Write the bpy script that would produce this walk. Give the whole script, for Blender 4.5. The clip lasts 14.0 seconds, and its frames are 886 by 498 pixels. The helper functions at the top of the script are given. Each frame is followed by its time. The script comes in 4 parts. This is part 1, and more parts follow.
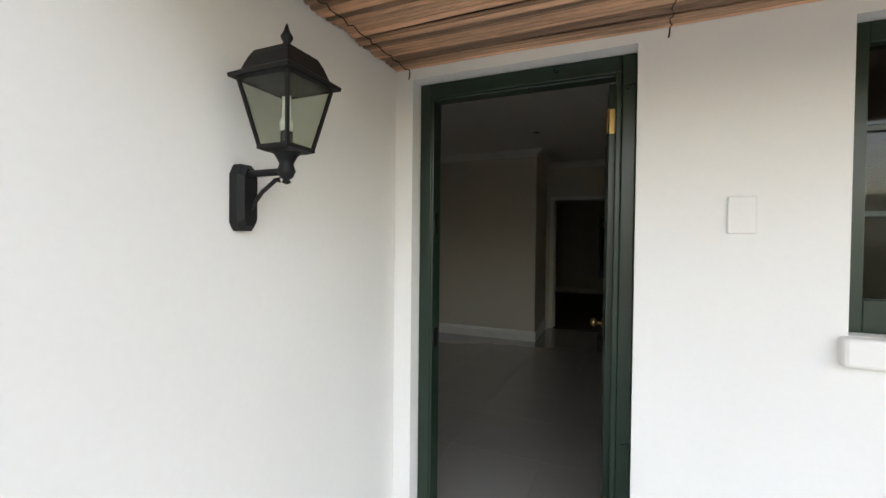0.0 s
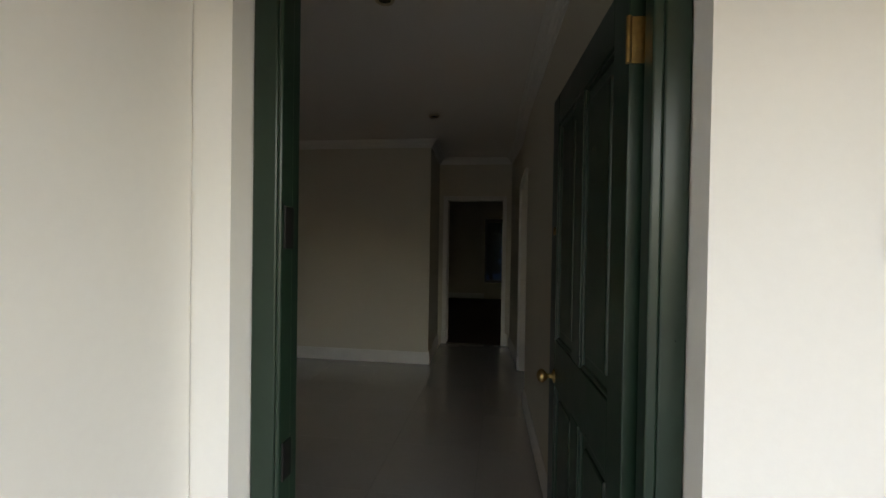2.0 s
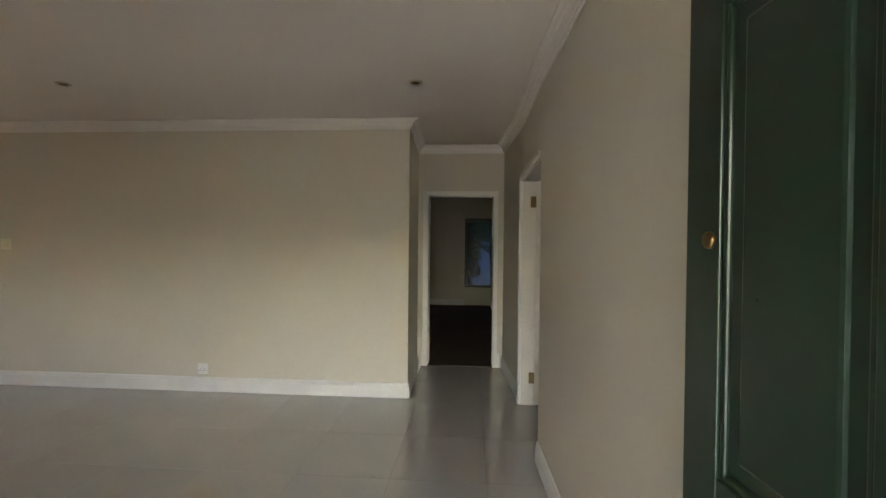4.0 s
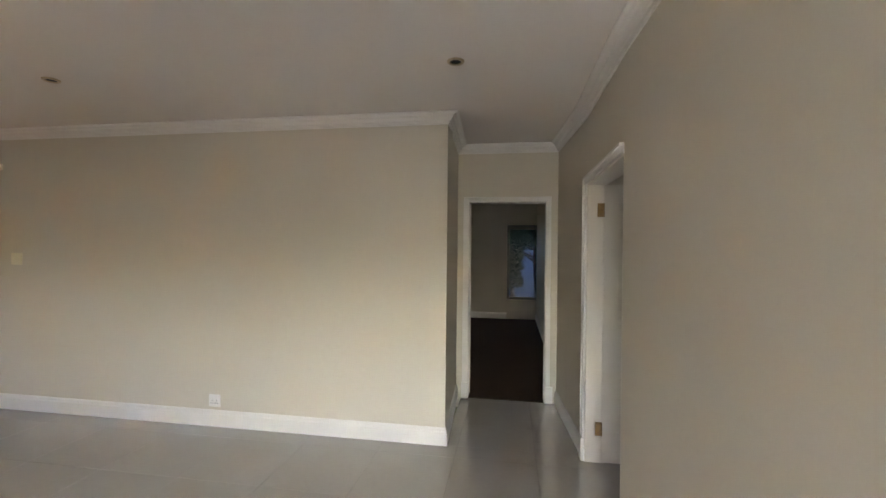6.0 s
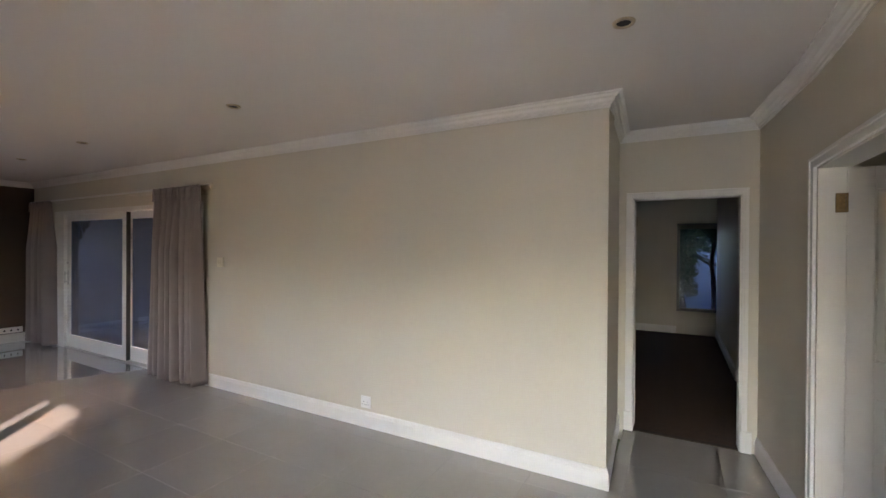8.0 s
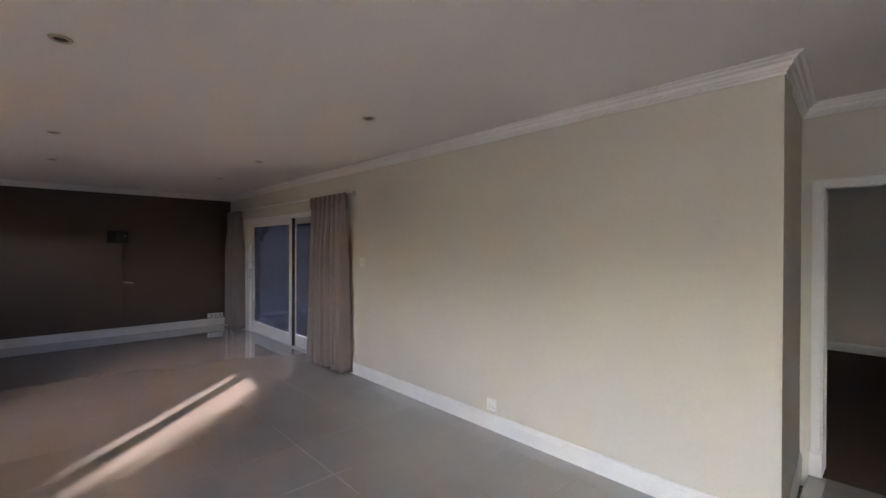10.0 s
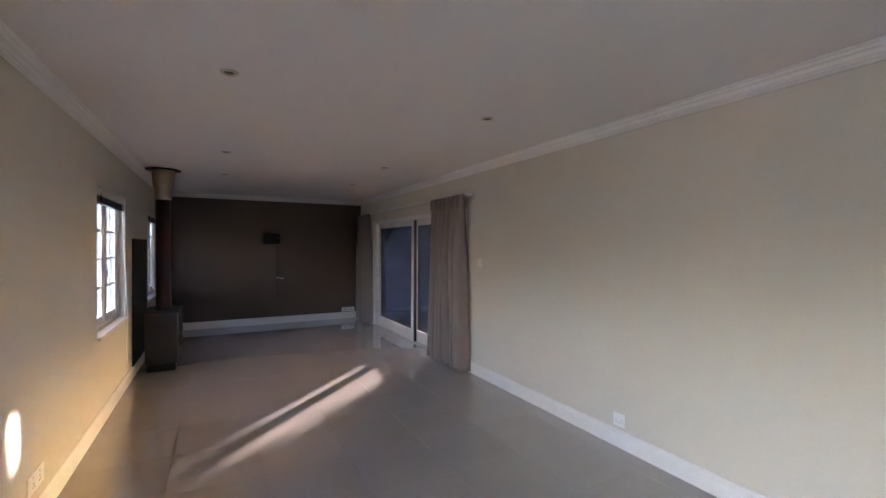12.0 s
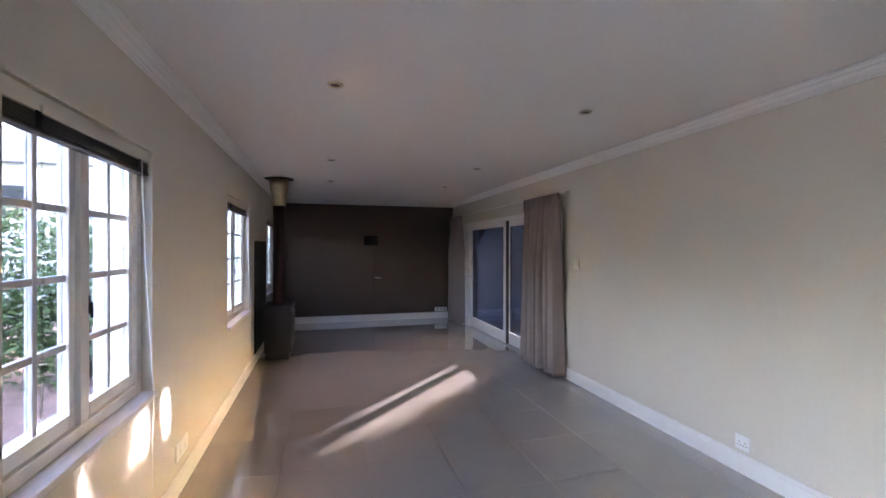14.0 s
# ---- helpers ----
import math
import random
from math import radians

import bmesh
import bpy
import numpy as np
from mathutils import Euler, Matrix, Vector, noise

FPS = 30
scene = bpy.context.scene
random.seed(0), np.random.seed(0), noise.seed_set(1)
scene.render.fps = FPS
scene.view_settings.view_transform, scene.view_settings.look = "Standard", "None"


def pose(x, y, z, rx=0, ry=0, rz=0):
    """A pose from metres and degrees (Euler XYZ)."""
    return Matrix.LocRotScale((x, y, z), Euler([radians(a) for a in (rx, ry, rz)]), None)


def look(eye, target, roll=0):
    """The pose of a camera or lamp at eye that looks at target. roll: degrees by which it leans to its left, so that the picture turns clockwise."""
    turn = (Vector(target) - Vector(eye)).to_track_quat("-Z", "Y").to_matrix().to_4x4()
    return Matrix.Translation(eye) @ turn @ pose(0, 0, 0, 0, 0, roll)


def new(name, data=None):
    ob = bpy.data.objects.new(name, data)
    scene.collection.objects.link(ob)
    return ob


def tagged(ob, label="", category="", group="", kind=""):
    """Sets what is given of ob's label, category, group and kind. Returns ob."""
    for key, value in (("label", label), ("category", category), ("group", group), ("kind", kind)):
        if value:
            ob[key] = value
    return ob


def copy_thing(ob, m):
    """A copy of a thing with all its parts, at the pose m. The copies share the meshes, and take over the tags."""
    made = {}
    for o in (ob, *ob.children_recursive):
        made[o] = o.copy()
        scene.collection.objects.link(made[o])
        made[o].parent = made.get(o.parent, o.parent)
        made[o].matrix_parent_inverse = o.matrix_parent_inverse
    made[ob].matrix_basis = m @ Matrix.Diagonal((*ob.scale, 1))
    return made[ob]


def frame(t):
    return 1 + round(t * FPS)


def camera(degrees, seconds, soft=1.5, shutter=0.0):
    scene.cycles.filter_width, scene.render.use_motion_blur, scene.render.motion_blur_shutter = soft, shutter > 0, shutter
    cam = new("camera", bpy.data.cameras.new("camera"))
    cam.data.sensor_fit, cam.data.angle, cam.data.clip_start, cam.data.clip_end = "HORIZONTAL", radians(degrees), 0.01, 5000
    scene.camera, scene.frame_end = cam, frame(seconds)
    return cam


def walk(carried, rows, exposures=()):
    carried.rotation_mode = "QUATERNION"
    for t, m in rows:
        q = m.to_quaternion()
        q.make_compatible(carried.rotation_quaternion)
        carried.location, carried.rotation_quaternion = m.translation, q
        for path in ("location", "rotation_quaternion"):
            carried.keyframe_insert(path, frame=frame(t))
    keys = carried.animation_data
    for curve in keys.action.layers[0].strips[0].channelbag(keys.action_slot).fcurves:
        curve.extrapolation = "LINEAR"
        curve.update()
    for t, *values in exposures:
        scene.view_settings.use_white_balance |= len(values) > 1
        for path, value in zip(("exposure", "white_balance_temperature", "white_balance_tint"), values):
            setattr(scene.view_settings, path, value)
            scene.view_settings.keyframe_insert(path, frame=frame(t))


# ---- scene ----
cam = camera(92.3, 14.0)
PATH = [
    (0, (0.142, 0.232, 1.365), (-0.662, 2.062, 1.329), 0.6),
    (0.5, (0.016, 0.422, 1.374), (-0.69, 2.293, 1.337), 0.8),
    (1, (-0.084, 0.633, 1.377), (-0.624, 2.558, 1.341), 0.9),
    (1.5, (-0.165, 0.902, 1.409), (-0.552, 2.864, 1.381), 1.1),
    (2, (-0.217, 1.146, 1.418), (-0.485, 3.128, 1.393), 0.9),
    (2.2, (-0.242, 1.24, 1.422), (-0.47, 3.227, 1.398), 0.7),
    (4.3, (-0.46, 2.186, 1.469), (-0.595, 4.181, 1.445), 0.6),
    (4.5, (-0.468, 2.252, 1.472), (-0.605, 4.247, 1.452), 0.7),
    (5, (-0.504, 2.485, 1.49), (-0.65, 4.48, 1.478), 0.7),
    (5.5, (-0.519, 2.637, 1.553), (-0.72, 4.626, 1.547), 0.7),
    (6, (-0.54, 2.738, 1.567), (-0.855, 4.713, 1.559), 0.6),
    (6.5, (-0.595, 2.858, 1.588), (-1.06, 4.803, 1.576), 0.6),
    (7, (-0.627, 2.923, 1.597), (-1.253, 4.823, 1.586), 0.6),
    (7.5, (-0.643, 2.996, 1.611), (-1.441, 4.83, 1.597), 0.5),
    (8, (-0.649, 3.063, 1.607), (-1.607, 4.819, 1.597), 0.4),
    (8.2, (-0.65, 3.079, 1.608), (-1.672, 4.798, 1.598), 0.3),
    (10.5, (-0.637, 3.181, 1.608), (-2.184, 4.449, 1.596), 0.2),
    (11, (-0.642, 3.183, 1.62), (-2.278, 4.334, 1.605), 0.1),
    (11.5, (-0.663, 3.188, 1.617), (-2.371, 4.229, 1.603), 0.1),
    (12, (-0.686, 3.19, 1.62), (-2.454, 4.124, 1.607), 0.2),
    (12.5, (-0.691, 3.177, 1.61), (-2.514, 4.0, 1.602), 0.1),
    (13, (-0.7, 3.187, 1.609), (-2.569, 3.897, 1.602), 0.1),
    (13.5, (-0.712, 3.177, 1.615), (-2.613, 3.798, 1.606), 0.1),
    (14, (-0.713, 3.176, 1.609), (-2.638, 3.717, 1.603), 0.1),
]
walk(cam, [(t, look(eye, target, roll)) for t, eye, target, roll in PATH], [(0, 1.2, 8300, 25), (2.2, 1.25, 8900, 24), (4.3, 4.15, 8800, 27), (8.2, 4.55, 7800, 32), (11, 4.35, 7250, 34), (12.5, 4.4, 6900, 34), (14, 4.6, 6600, 34)])

# ---- world, sun ----
world = bpy.data.worlds.new("sky")
scene.world = world
world.use_nodes = True
wn = world.node_tree
sky = wn.nodes.new("ShaderNodeTexSky")
sky.sky_type = 'NISHITA'
sky.sun_disc = False
SUN_WAY = Vector((0.70, -0.714, -0.125)).normalized()
sky.sun_elevation = radians(14)
sky.dust_density = 3.0
sky.ozone_density = 0.6
sky.sun_rotation = math.atan2(-SUN_WAY.x, -SUN_WAY.y)
wn.nodes["Background"].inputs["Strength"].default_value = 0.62
wn.links.new(sky.outputs["Color"], wn.nodes["Background"].inputs["Color"])
sun = new("sun", bpy.data.lights.new("sun", 'SUN'))
sun.data.energy = 2.2
sun.data.angle = radians(0.6)
sun.data.color = (1.0, 0.99, 0.98)
sun.matrix_world = look((0, 0, 20), Vector((0, 0, 20)) + SUN_WAY)

H = 2.625          # ceiling
XR = 0.012          # right-hand wall face
YF = 2.26          # front wall, inner face
YE = 1.98          # front wall, outer face
YL = 6.065          # long wall face
XB = -10.15         # brown wall face
YP = 7.155          # passage end wall face
XC = -1.04        # outer corner of long wall
XL = -0.87         # porch side wall face
PR, PL = -0.075, -1.09   # passage walls where they meet its end wall


# ---- materials ----
def mat(name, color, rough=0.5, metal=0.0, var=0.06, scale=3.0, fine=120.0, bump=0.05, coat=0.0, rnd=0.0, island=0.0, stretch=(1, 1, 1), tint=None):
    m = bpy.data.materials.new(name)
    m.use_nodes = True
    n, l = m.node_tree.nodes, m.node_tree.links
    b = n["Principled BSDF"]
    geo = n.new("ShaderNodeNewGeometry")
    mp = n.new("ShaderNodeMapping")
    mp.inputs["Scale"].default_value = stretch
    l.new(geo.outputs["Position"], mp.inputs["Vector"])
    big, small = n.new("ShaderNodeTexNoise"), n.new("ShaderNodeTexNoise")
    big.inputs["Scale"].default_value, big.inputs["Detail"].default_value = scale, 5
    small.inputs["Scale"].default_value, small.inputs["Detail"].default_value = fine, 3
    l.new(mp.outputs["Vector"], big.inputs["Vector"])
    l.new(mp.outputs["Vector"], small.inputs["Vector"])
    add = n.new("ShaderNodeMath")
    add.operation = 'MULTIPLY_ADD'
    l.new(small.outputs["Fac"], add.inputs[0])
    add.inputs[1].default_value = 0.5
    l.new(big.outputs["Fac"], add.inputs[2])
    ramp = n.new("ShaderNodeMapRange")
    ramp.inputs["From Min"].default_value, ramp.inputs["From Max"].default_value = 0.4, 1.1
    ramp.inputs["To Min"].default_value, ramp.inputs["To Max"].default_value = 1 - var, 1 + var
    l.new(add.outputs[0], ramp.inputs["Value"])
    last = ramp.outputs[0]
    if rnd or island:
        oi = n.new("ShaderNodeObjectInfo") if rnd else geo
        rr = n.new("ShaderNodeMapRange")
        rr.inputs["To Min"].default_value, rr.inputs["To Max"].default_value = 1 - (rnd or island), 1 + (rnd or island)
        l.new(oi.outputs["Random" if rnd else "Random Per Island"], rr.inputs["Value"])
        mu = n.new("ShaderNodeMath")
        mu.operation = 'MULTIPLY'
        l.new(last, mu.inputs[0])
        l.new(rr.outputs[0], mu.inputs[1])
        last = mu.outputs[0]
    mix = n.new("ShaderNodeVectorMath")
    mix.operation = 'SCALE'
    mix.inputs[0].default_value = color
    l.new(last, mix.inputs["Scale"])
    out = mix.outputs[0]
    if tint:
        mc = n.new("ShaderNodeMix")
        mc.data_type = 'RGBA'
        l.new(big.outputs["Fac"], mc.inputs["Factor"])
        l.new(out, mc.inputs["A"])
        mc.inputs["B"].default_value = (*tint, 1)
        out = mc.outputs["Result"]
    l.new(out, b.inputs["Base Color"])
    ro = n.new("ShaderNodeMapRange")
    ro.inputs["To Min"].default_value, ro.inputs["To Max"].default_value = max(0.02, rough * 0.8), min(1, rough * 1.2)
    l.new(big.outputs["Fac"], ro.inputs["Value"])
    l.new(ro.outputs[0], b.inputs["Roughness"])
    b.inputs["Metallic"].default_value = metal
    b.inputs["Coat Weight"].default_value = coat
    b.inputs["Coat Roughness"].default_value = 0.03
    if bump:
        bp = n.new("ShaderNodeBump")
        bp.inputs["Strength"].default_value = bump
        bp.inputs["Distance"].default_value = 0.004
        l.new(add.outputs[0], bp.inputs["Height"])
        l.new(bp.outputs[0], b.inputs["Normal"])
    return m


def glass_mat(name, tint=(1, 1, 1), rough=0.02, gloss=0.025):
    m = bpy.data.materials.new(name)
    m.use_nodes = True
    n, l = m.node_tree.nodes, m.node_tree.links
    n.remove(n["Principled BSDF"])
    tr, gl, mx, lw, pw = (n.new("ShaderNode" + k) for k in ("BsdfTransparent", "BsdfGlossy", "MixShader", "LayerWeight", "Math"))
    tr.inputs["Color"].default_value = (*tint, 1)
    gl.inputs["Roughness"].default_value = rough
    # gloss rises towards grazing angles, alike on both faces of the pane
    pw.operation = 'POWER'
    l.new(lw.outputs["Facing"], pw.inputs[0])
    pw.inputs[1].default_value = 4.0
    ad = n.new("ShaderNodeMath")
    ad.operation = 'MULTIPLY_ADD'
    l.new(pw.outputs[0], ad.inputs[0])
    ad.inputs[1].default_value, ad.inputs[2].default_value = 0.5, gloss
    l.new(ad.outputs[0], mx.inputs[0])
    l.new(tr.outputs[0], mx.inputs[1])
    l.new(gl.outputs[0], mx.inputs[2])
    l.new(mx.outputs[0], n["Material Output"].inputs["Surface"])
    return m


PLASTER = mat("white_exterior_plaster", (0.80, 0.78, 0.75), 0.85, var=0.03, scale=1.6, fine=45, bump=0.25)
BEIGE = mat("beige_wall_paint", (0.64, 0.59, 0.485), 0.55, var=0.03, scale=1.3, fine=160, bump=0.06)
BROWN = mat("dark_brown_wall_paint", (0.080, 0.053, 0.037), 0.36, var=0.08, scale=1.5, fine=140, bump=0.08)
CEIL = mat("ceiling_paint", (0.74, 0.70, 0.64), 0.8, var=0.02, scale=0.9, fine=90, bump=0.05)
TRIM = mat("white_trim_paint", (0.78, 0.76, 0.71), 0.4, var=0.03, scale=6, fine=120, bump=0.04)
CREAM = mat("cream_door_paint", (0.74, 0.69, 0.60), 0.38, var=0.03, scale=5, fine=90, bump=0.05)
TILE = mat("glossy_cream_porcelain", (0.36, 0.33, 0.295), 0.05, var=0.05, scale=2.4, fine=30, bump=0.003, coat=1.0, rnd=0.012)
GROUT = mat("grout", (0.21, 0.19, 0.165), 0.9, var=0.15, scale=8)
GREEN = mat("dark_green_gloss_paint", (0.008, 0.025, 0.015), 0.30, var=0.2, scale=9, fine=70, bump=0.10)
BRASS = mat("worn_brass", (0.46, 0.31, 0.13), 0.32, 1.0, var=0.25, scale=40)
TARNISH = mat("tarnished_brass", (0.24, 0.15, 0.07), 0.4, 1.0, var=0.4, scale=50)
STEEL = mat("dull_steel", (0.55, 0.53, 0.50), 0.3, 1.0, var=0.1, scale=30)
BLACK = mat("black_cast_metal", (0.010, 0.0095, 0.0095), 0.5, 0.0, var=0.25, scale=25, fine=200, bump=0.12)
BLACK.node_tree.nodes["Principled BSDF"].inputs["Specular IOR Level"].default_value = 0.22
STOVE = mat("black_stove_steel", (0.006, 0.006, 0.008), 0.5, 0.0, var=0.2, scale=12, bump=0.08)
FLUE = mat("heat_stained_red_flue", (0.05, 0.011, 0.008), 0.4, 0.4, var=0.4, scale=7, tint=(0.014, 0.010, 0.010))
COLLAR = mat("brassy_collar", (0.55, 0.46, 0.32), 0.35, 0.9, var=0.2, scale=20)
# grey tint dims the overbright view outdoors; daylight still passes in full
GLASS = glass_mat("view_dimming_glass", (0.47, 0.50, 0.54))
# dark blue tint stands in for the patio's shade seen through the door
DOORGLASS = glass_mat("patio_shade_door_glass", (0.24, 0.31, 0.44))
# blue tint and weak gloss put the dim shade beyond the bedroom into the pane
BEDGLASS = glass_mat("back_shade_tint_glass", (0.20, 0.30, 0.48), gloss=0.003)
LAMPGLASS = glass_mat("lamp_glass", (0.86, 0.88, 0.84), 0.08)
FABRIC = mat("taupe_curtain_cloth", (0.25, 0.205, 0.188), 0.95, var=0.08, scale=6, fine=400, bump=0.12, stretch=(1, 1, 0.3))
BLIND = mat("dark_wood_blind", (0.040, 0.028, 0.022), 0.45, var=0.3, scale=12, stretch=(1, 8, 8))
PLASTIC = mat("white_plastic", (0.80, 0.79, 0.75), 0.3, var=0.01, bump=0)
IVORY = mat("ivory_plastic", (0.78, 0.73, 0.56), 0.35, var=0.01, bump=0)
DARK = mat("dark_recess", (0.02, 0.018, 0.016), 0.6, bump=0)
CARPET = mat("brown_carpet", (0.10, 0.060, 0.040), 1.0, var=0.25, scale=20, fine=300, bump=0.5)
REED = mat("dry_reed", (0.50, 0.285, 0.175), 0.65, var=0.6, scale=9, fine=60, bump=0.8, rnd=0.7, stretch=(0.25, 3, 3))
WIRE = mat("rusty_wire", (0.05, 0.03, 0.02), 0.7, 0.5, var=0.3)
BULB = mat("white_bulb_glass", (0.85, 0.84, 0.78), 0.2, var=0.01, bump=0)
PAVER = mat("clay_paver", (0.30, 0.17, 0.12), 0.85, var=0.25, scale=10, fine=80, bump=0.3, rnd=0.3)
PAVER_FAR = mat("clay_paver_far", (0.30, 0.17, 0.12), 0.85, var=0.25, scale=10, fine=80, bump=0.3, island=0.3)
SAND = mat("paving_sand", (0.20, 0.17, 0.13), 0.95, var=0.2, scale=8, bump=0.3)
EARTH = mat("garden_ground", (0.11, 0.12, 0.06), 0.95, var=0.4, scale=2, bump=0.4)
LEAF = mat("green_leaf", (0.050, 0.105, 0.028), 0.55, var=0.5, scale=5, fine=20, bump=0, tint=(0.10, 0.15, 0.04))
BARK = mat("bark", (0.09, 0.065, 0.045), 0.9, var=0.4, scale=14, bump=0.5, stretch=(1, 1, 0.3))
PATIO = mat("patio_floor", (0.16, 0.14, 0.13), 0.7, var=0.2, scale=3, bump=0.1)
PORCH = mat("pale_paving", (0.32, 0.30, 0.27), 0.8, var=0.15, scale=3, bump=0.15)
ROOFM = mat("grey_roof_sheet", (0.22, 0.21, 0.20), 0.6, var=0.15, scale=2)
HILL = mat("far_hill", (0.10, 0.15, 0.17), 1.0, var=0.3, scale=0.05, fine=0.5, bump=0)
SILL = mat("sill_paint", (0.74, 0.72, 0.70), 0.35, var=0.03, scale=4)

# ---- helpers ----
ORIGIN = {}


def thing(name, loc, label, category, group="", kind="", rz=None):
    """An Empty at a thing's base. Parts come in world places, or in its own when rz is given."""
    ob = new(name)
    ob.empty_display_size = 0.1
    ob.matrix_world = pose(*loc, 0, 0, rz or 0)
    ob.matrix_basis = pose(*loc, 0, 0, rz or 0)
    ORIGIN[ob.name] = Vector(loc) if rz is None else Vector((0, 0, 0))
    return tagged(ob, label, category, group, kind)


def part(name, bm, material, parent=None, label="", smooth=False):
    me = bpy.data.meshes.new(name)
    bmesh.ops.recalc_face_normals(bm, faces=bm.faces)
    if parent is not None:
        o = ORIGIN.get(parent.name, Vector((0, 0, 0)))
        bmesh.ops.translate(bm, verts=bm.verts, vec=-o)
    bm.to_mesh(me)
    bm.free()
    if smooth:
        for p in me.polygons:
            p.use_smooth = True
    me.materials.append(material)
    ob = new(name, me)
    if parent is not None:
        ob.parent = parent
        ORIGIN[ob.name] = ORIGIN.get(parent.name, Vector((0, 0, 0)))
    if label:
        ob["label"] = label
    return ob


def box(bm, x0, x1, y0, y1, z0, z1, bevel=0.0):
    r = bmesh.ops.create_cube(bm, size=1.0)
    vs = r["verts"]
    for v in vs:
        v.co = Vector((x0 + (x1 - x0) * (v.co.x + .5), y0 + (y1 - y0) * (v.co.y + .5), z0 + (z1 - z0) * (v.co.z + .5)))
    if bevel:
        es = list({e for v in vs for e in v.link_edges})
        bmesh.ops.bevel(bm, geom=es, offset=bevel, segments=2, affect='EDGES', profile=0.5)
    return bm


def boxes(*specs, bevel=0.0):
    bm = bmesh.new()
    for s in specs:
        box(bm, *s, bevel=bevel)
    return bm


def lathe(profile, centre, axis='Z', n=24, bm=None):
    """A turned shape: (radius, height) pairs round an axis."""
    bm = bm or bmesh.new()
    c = Vector(centre)
    rings = []
    for r, h in profile:
        ring = []
        for i in range(n):
            a = 2 * math.pi * i / n
            p = Vector((r * math.cos(a), r * math.sin(a), h))
            if axis == 'X':
                p = Vector((p.z, p.x, p.y))
            elif axis == 'Y':
                p = Vector((p.x, p.z, p.y))
            ring.append(bm.verts.new(c + p))
        rings.append(ring)
    for a, b in zip(rings, rings[1:]):
        for i in range(n):
            bm.faces.new((a[i], a[(i + 1) % n], b[(i + 1) % n], b[i]))
    bm.faces.new(rings[0])
    bm.faces.new(rings[-1])
    return bm


def tube(points, r, n=8, bm=None):
    bm = bm or bmesh.new()
    pts = [Vector(p) for p in points]
    rings = []
    for i, p in enumerate(pts):
        d = (pts[min(i + 1, len(pts) - 1)] - pts[max(i - 1, 0)]).normalized()
        q = d.to_track_quat('Z', 'Y')
        rad = r[i] if isinstance(r, (list, tuple)) else r
        rings.append([bm.verts.new(p + q @ Vector((rad * math.cos(2 * math.pi * k / n), rad * math.sin(2 * math.pi * k / n), 0))) for k in range(n)])
    for a, b in zip(rings, rings[1:]):
        for k in range(n):
            bm.faces.new((a[k], a[(k + 1) % n], b[(k + 1) % n], b[k]))
    bm.faces.new(rings[0])
    bm.faces.new(rings[-1])
    return bm


def run(bm, profile, p0, p1, out, m0=0, m1=0):
    """A moulding from p0 to p1: profile of (depth, height); out points off the wall; m0, m1 mitre its ends."""
    p0, p1, out = Vector(p0), Vector(p1), Vector(out)
    d = (p1 - p0).normalized()
    a = [bm.verts.new(p0 + out * q + Vector((0, 0, z)) - d * (m0 * q)) for q, z in profile]
    b = [bm.verts.new(p1 + out * q + Vector((0, 0, z)) + d * (m1 * q)) for q, z in profile]
    k = len(profile)
    for i in range(k):
        bm.faces.new((a[i], a[(i + 1) % k], b[(i + 1) % k], b[i]))
    bm.faces.new(a)
    bm.faces.new(b)


def structure(name, bm, material, label="", category=""):
    return tagged(part(name, bm, material), label, category, kind="structure")


# ---- large structure ----
W1, W2, W3 = (-3.43, -2.28), (-6.62, -5.35), (-9.55, -8.36)
WZ0, WZ1 = 0.81, 2.14
S0, S1, SZ = -9.34, -5.45, 2.12
DX0, DX1, DZ = -0.785, 0.158, 2.108


def front_leaf(y0, y1, top):
    """One leaf of the front wall, with its three windows, the entrance and the kitchen window left open."""
    bm = bmesh.new()
    edges = [-10.4]
    for a, b in (W3, W2, W1):
        box(bm, edges[-1], a, y0, y1, -0.2, top)
        box(bm, a, b, y0, y1, -0.2, WZ0)
        box(bm, a, b, y0, y1, WZ1, top)
        edges.append(b)
    box(bm, edges[-1], DX0, y0, y1, -0.2, top)
    box(bm, DX0, DX1, y0, y1, DZ, top)
    box(bm, DX0, DX1, y0, y1, -0.2, -0.008)
    box(bm, DX1, 0.78, y0, y1, -0.2, top)
    box(bm, 0.78, 1.78, y0, y1, -0.2, 1.08)
    box(bm, 0.78, 1.78, y0, y1, 2.09, top)
    box(bm, 1.78, 3.4, y0, y1, -0.2, top)
    return bm


structure("wall_front_outer", front_leaf(YE, 2.14, 2.75), PLASTER, "white plastered outside wall with a recessed entrance", "wall")
structure("wall_front_inner", front_leaf(2.14, YF, 2.75), BEIGE, "beige painted wall with windows and the entrance", "wall")
structure("wall_porch", boxes((XL - 0.24, XL, -0.9, YE, -0.2, 2.6), bevel=0.012), PLASTER, "white plastered porch side wall carrying a lantern", "wall")
structure("wall_long", boxes((-10.4, S0, YL, 6.33, -0.1, 2.75), (S0, S1, YL, 6.33, 2.12, 2.75), (S1, XC, YL, 6.33, -0.1, 2.75)),
          BEIGE, "long beige painted wall with a sliding door", "wall")


def lean(bm, y, dx):
    """Shifts sideways what lies beyond y, so that a wall runs slightly askew."""
    for vert in bm.verts:
        if vert.co.y > y:
            vert.co.x += dx
    return bm


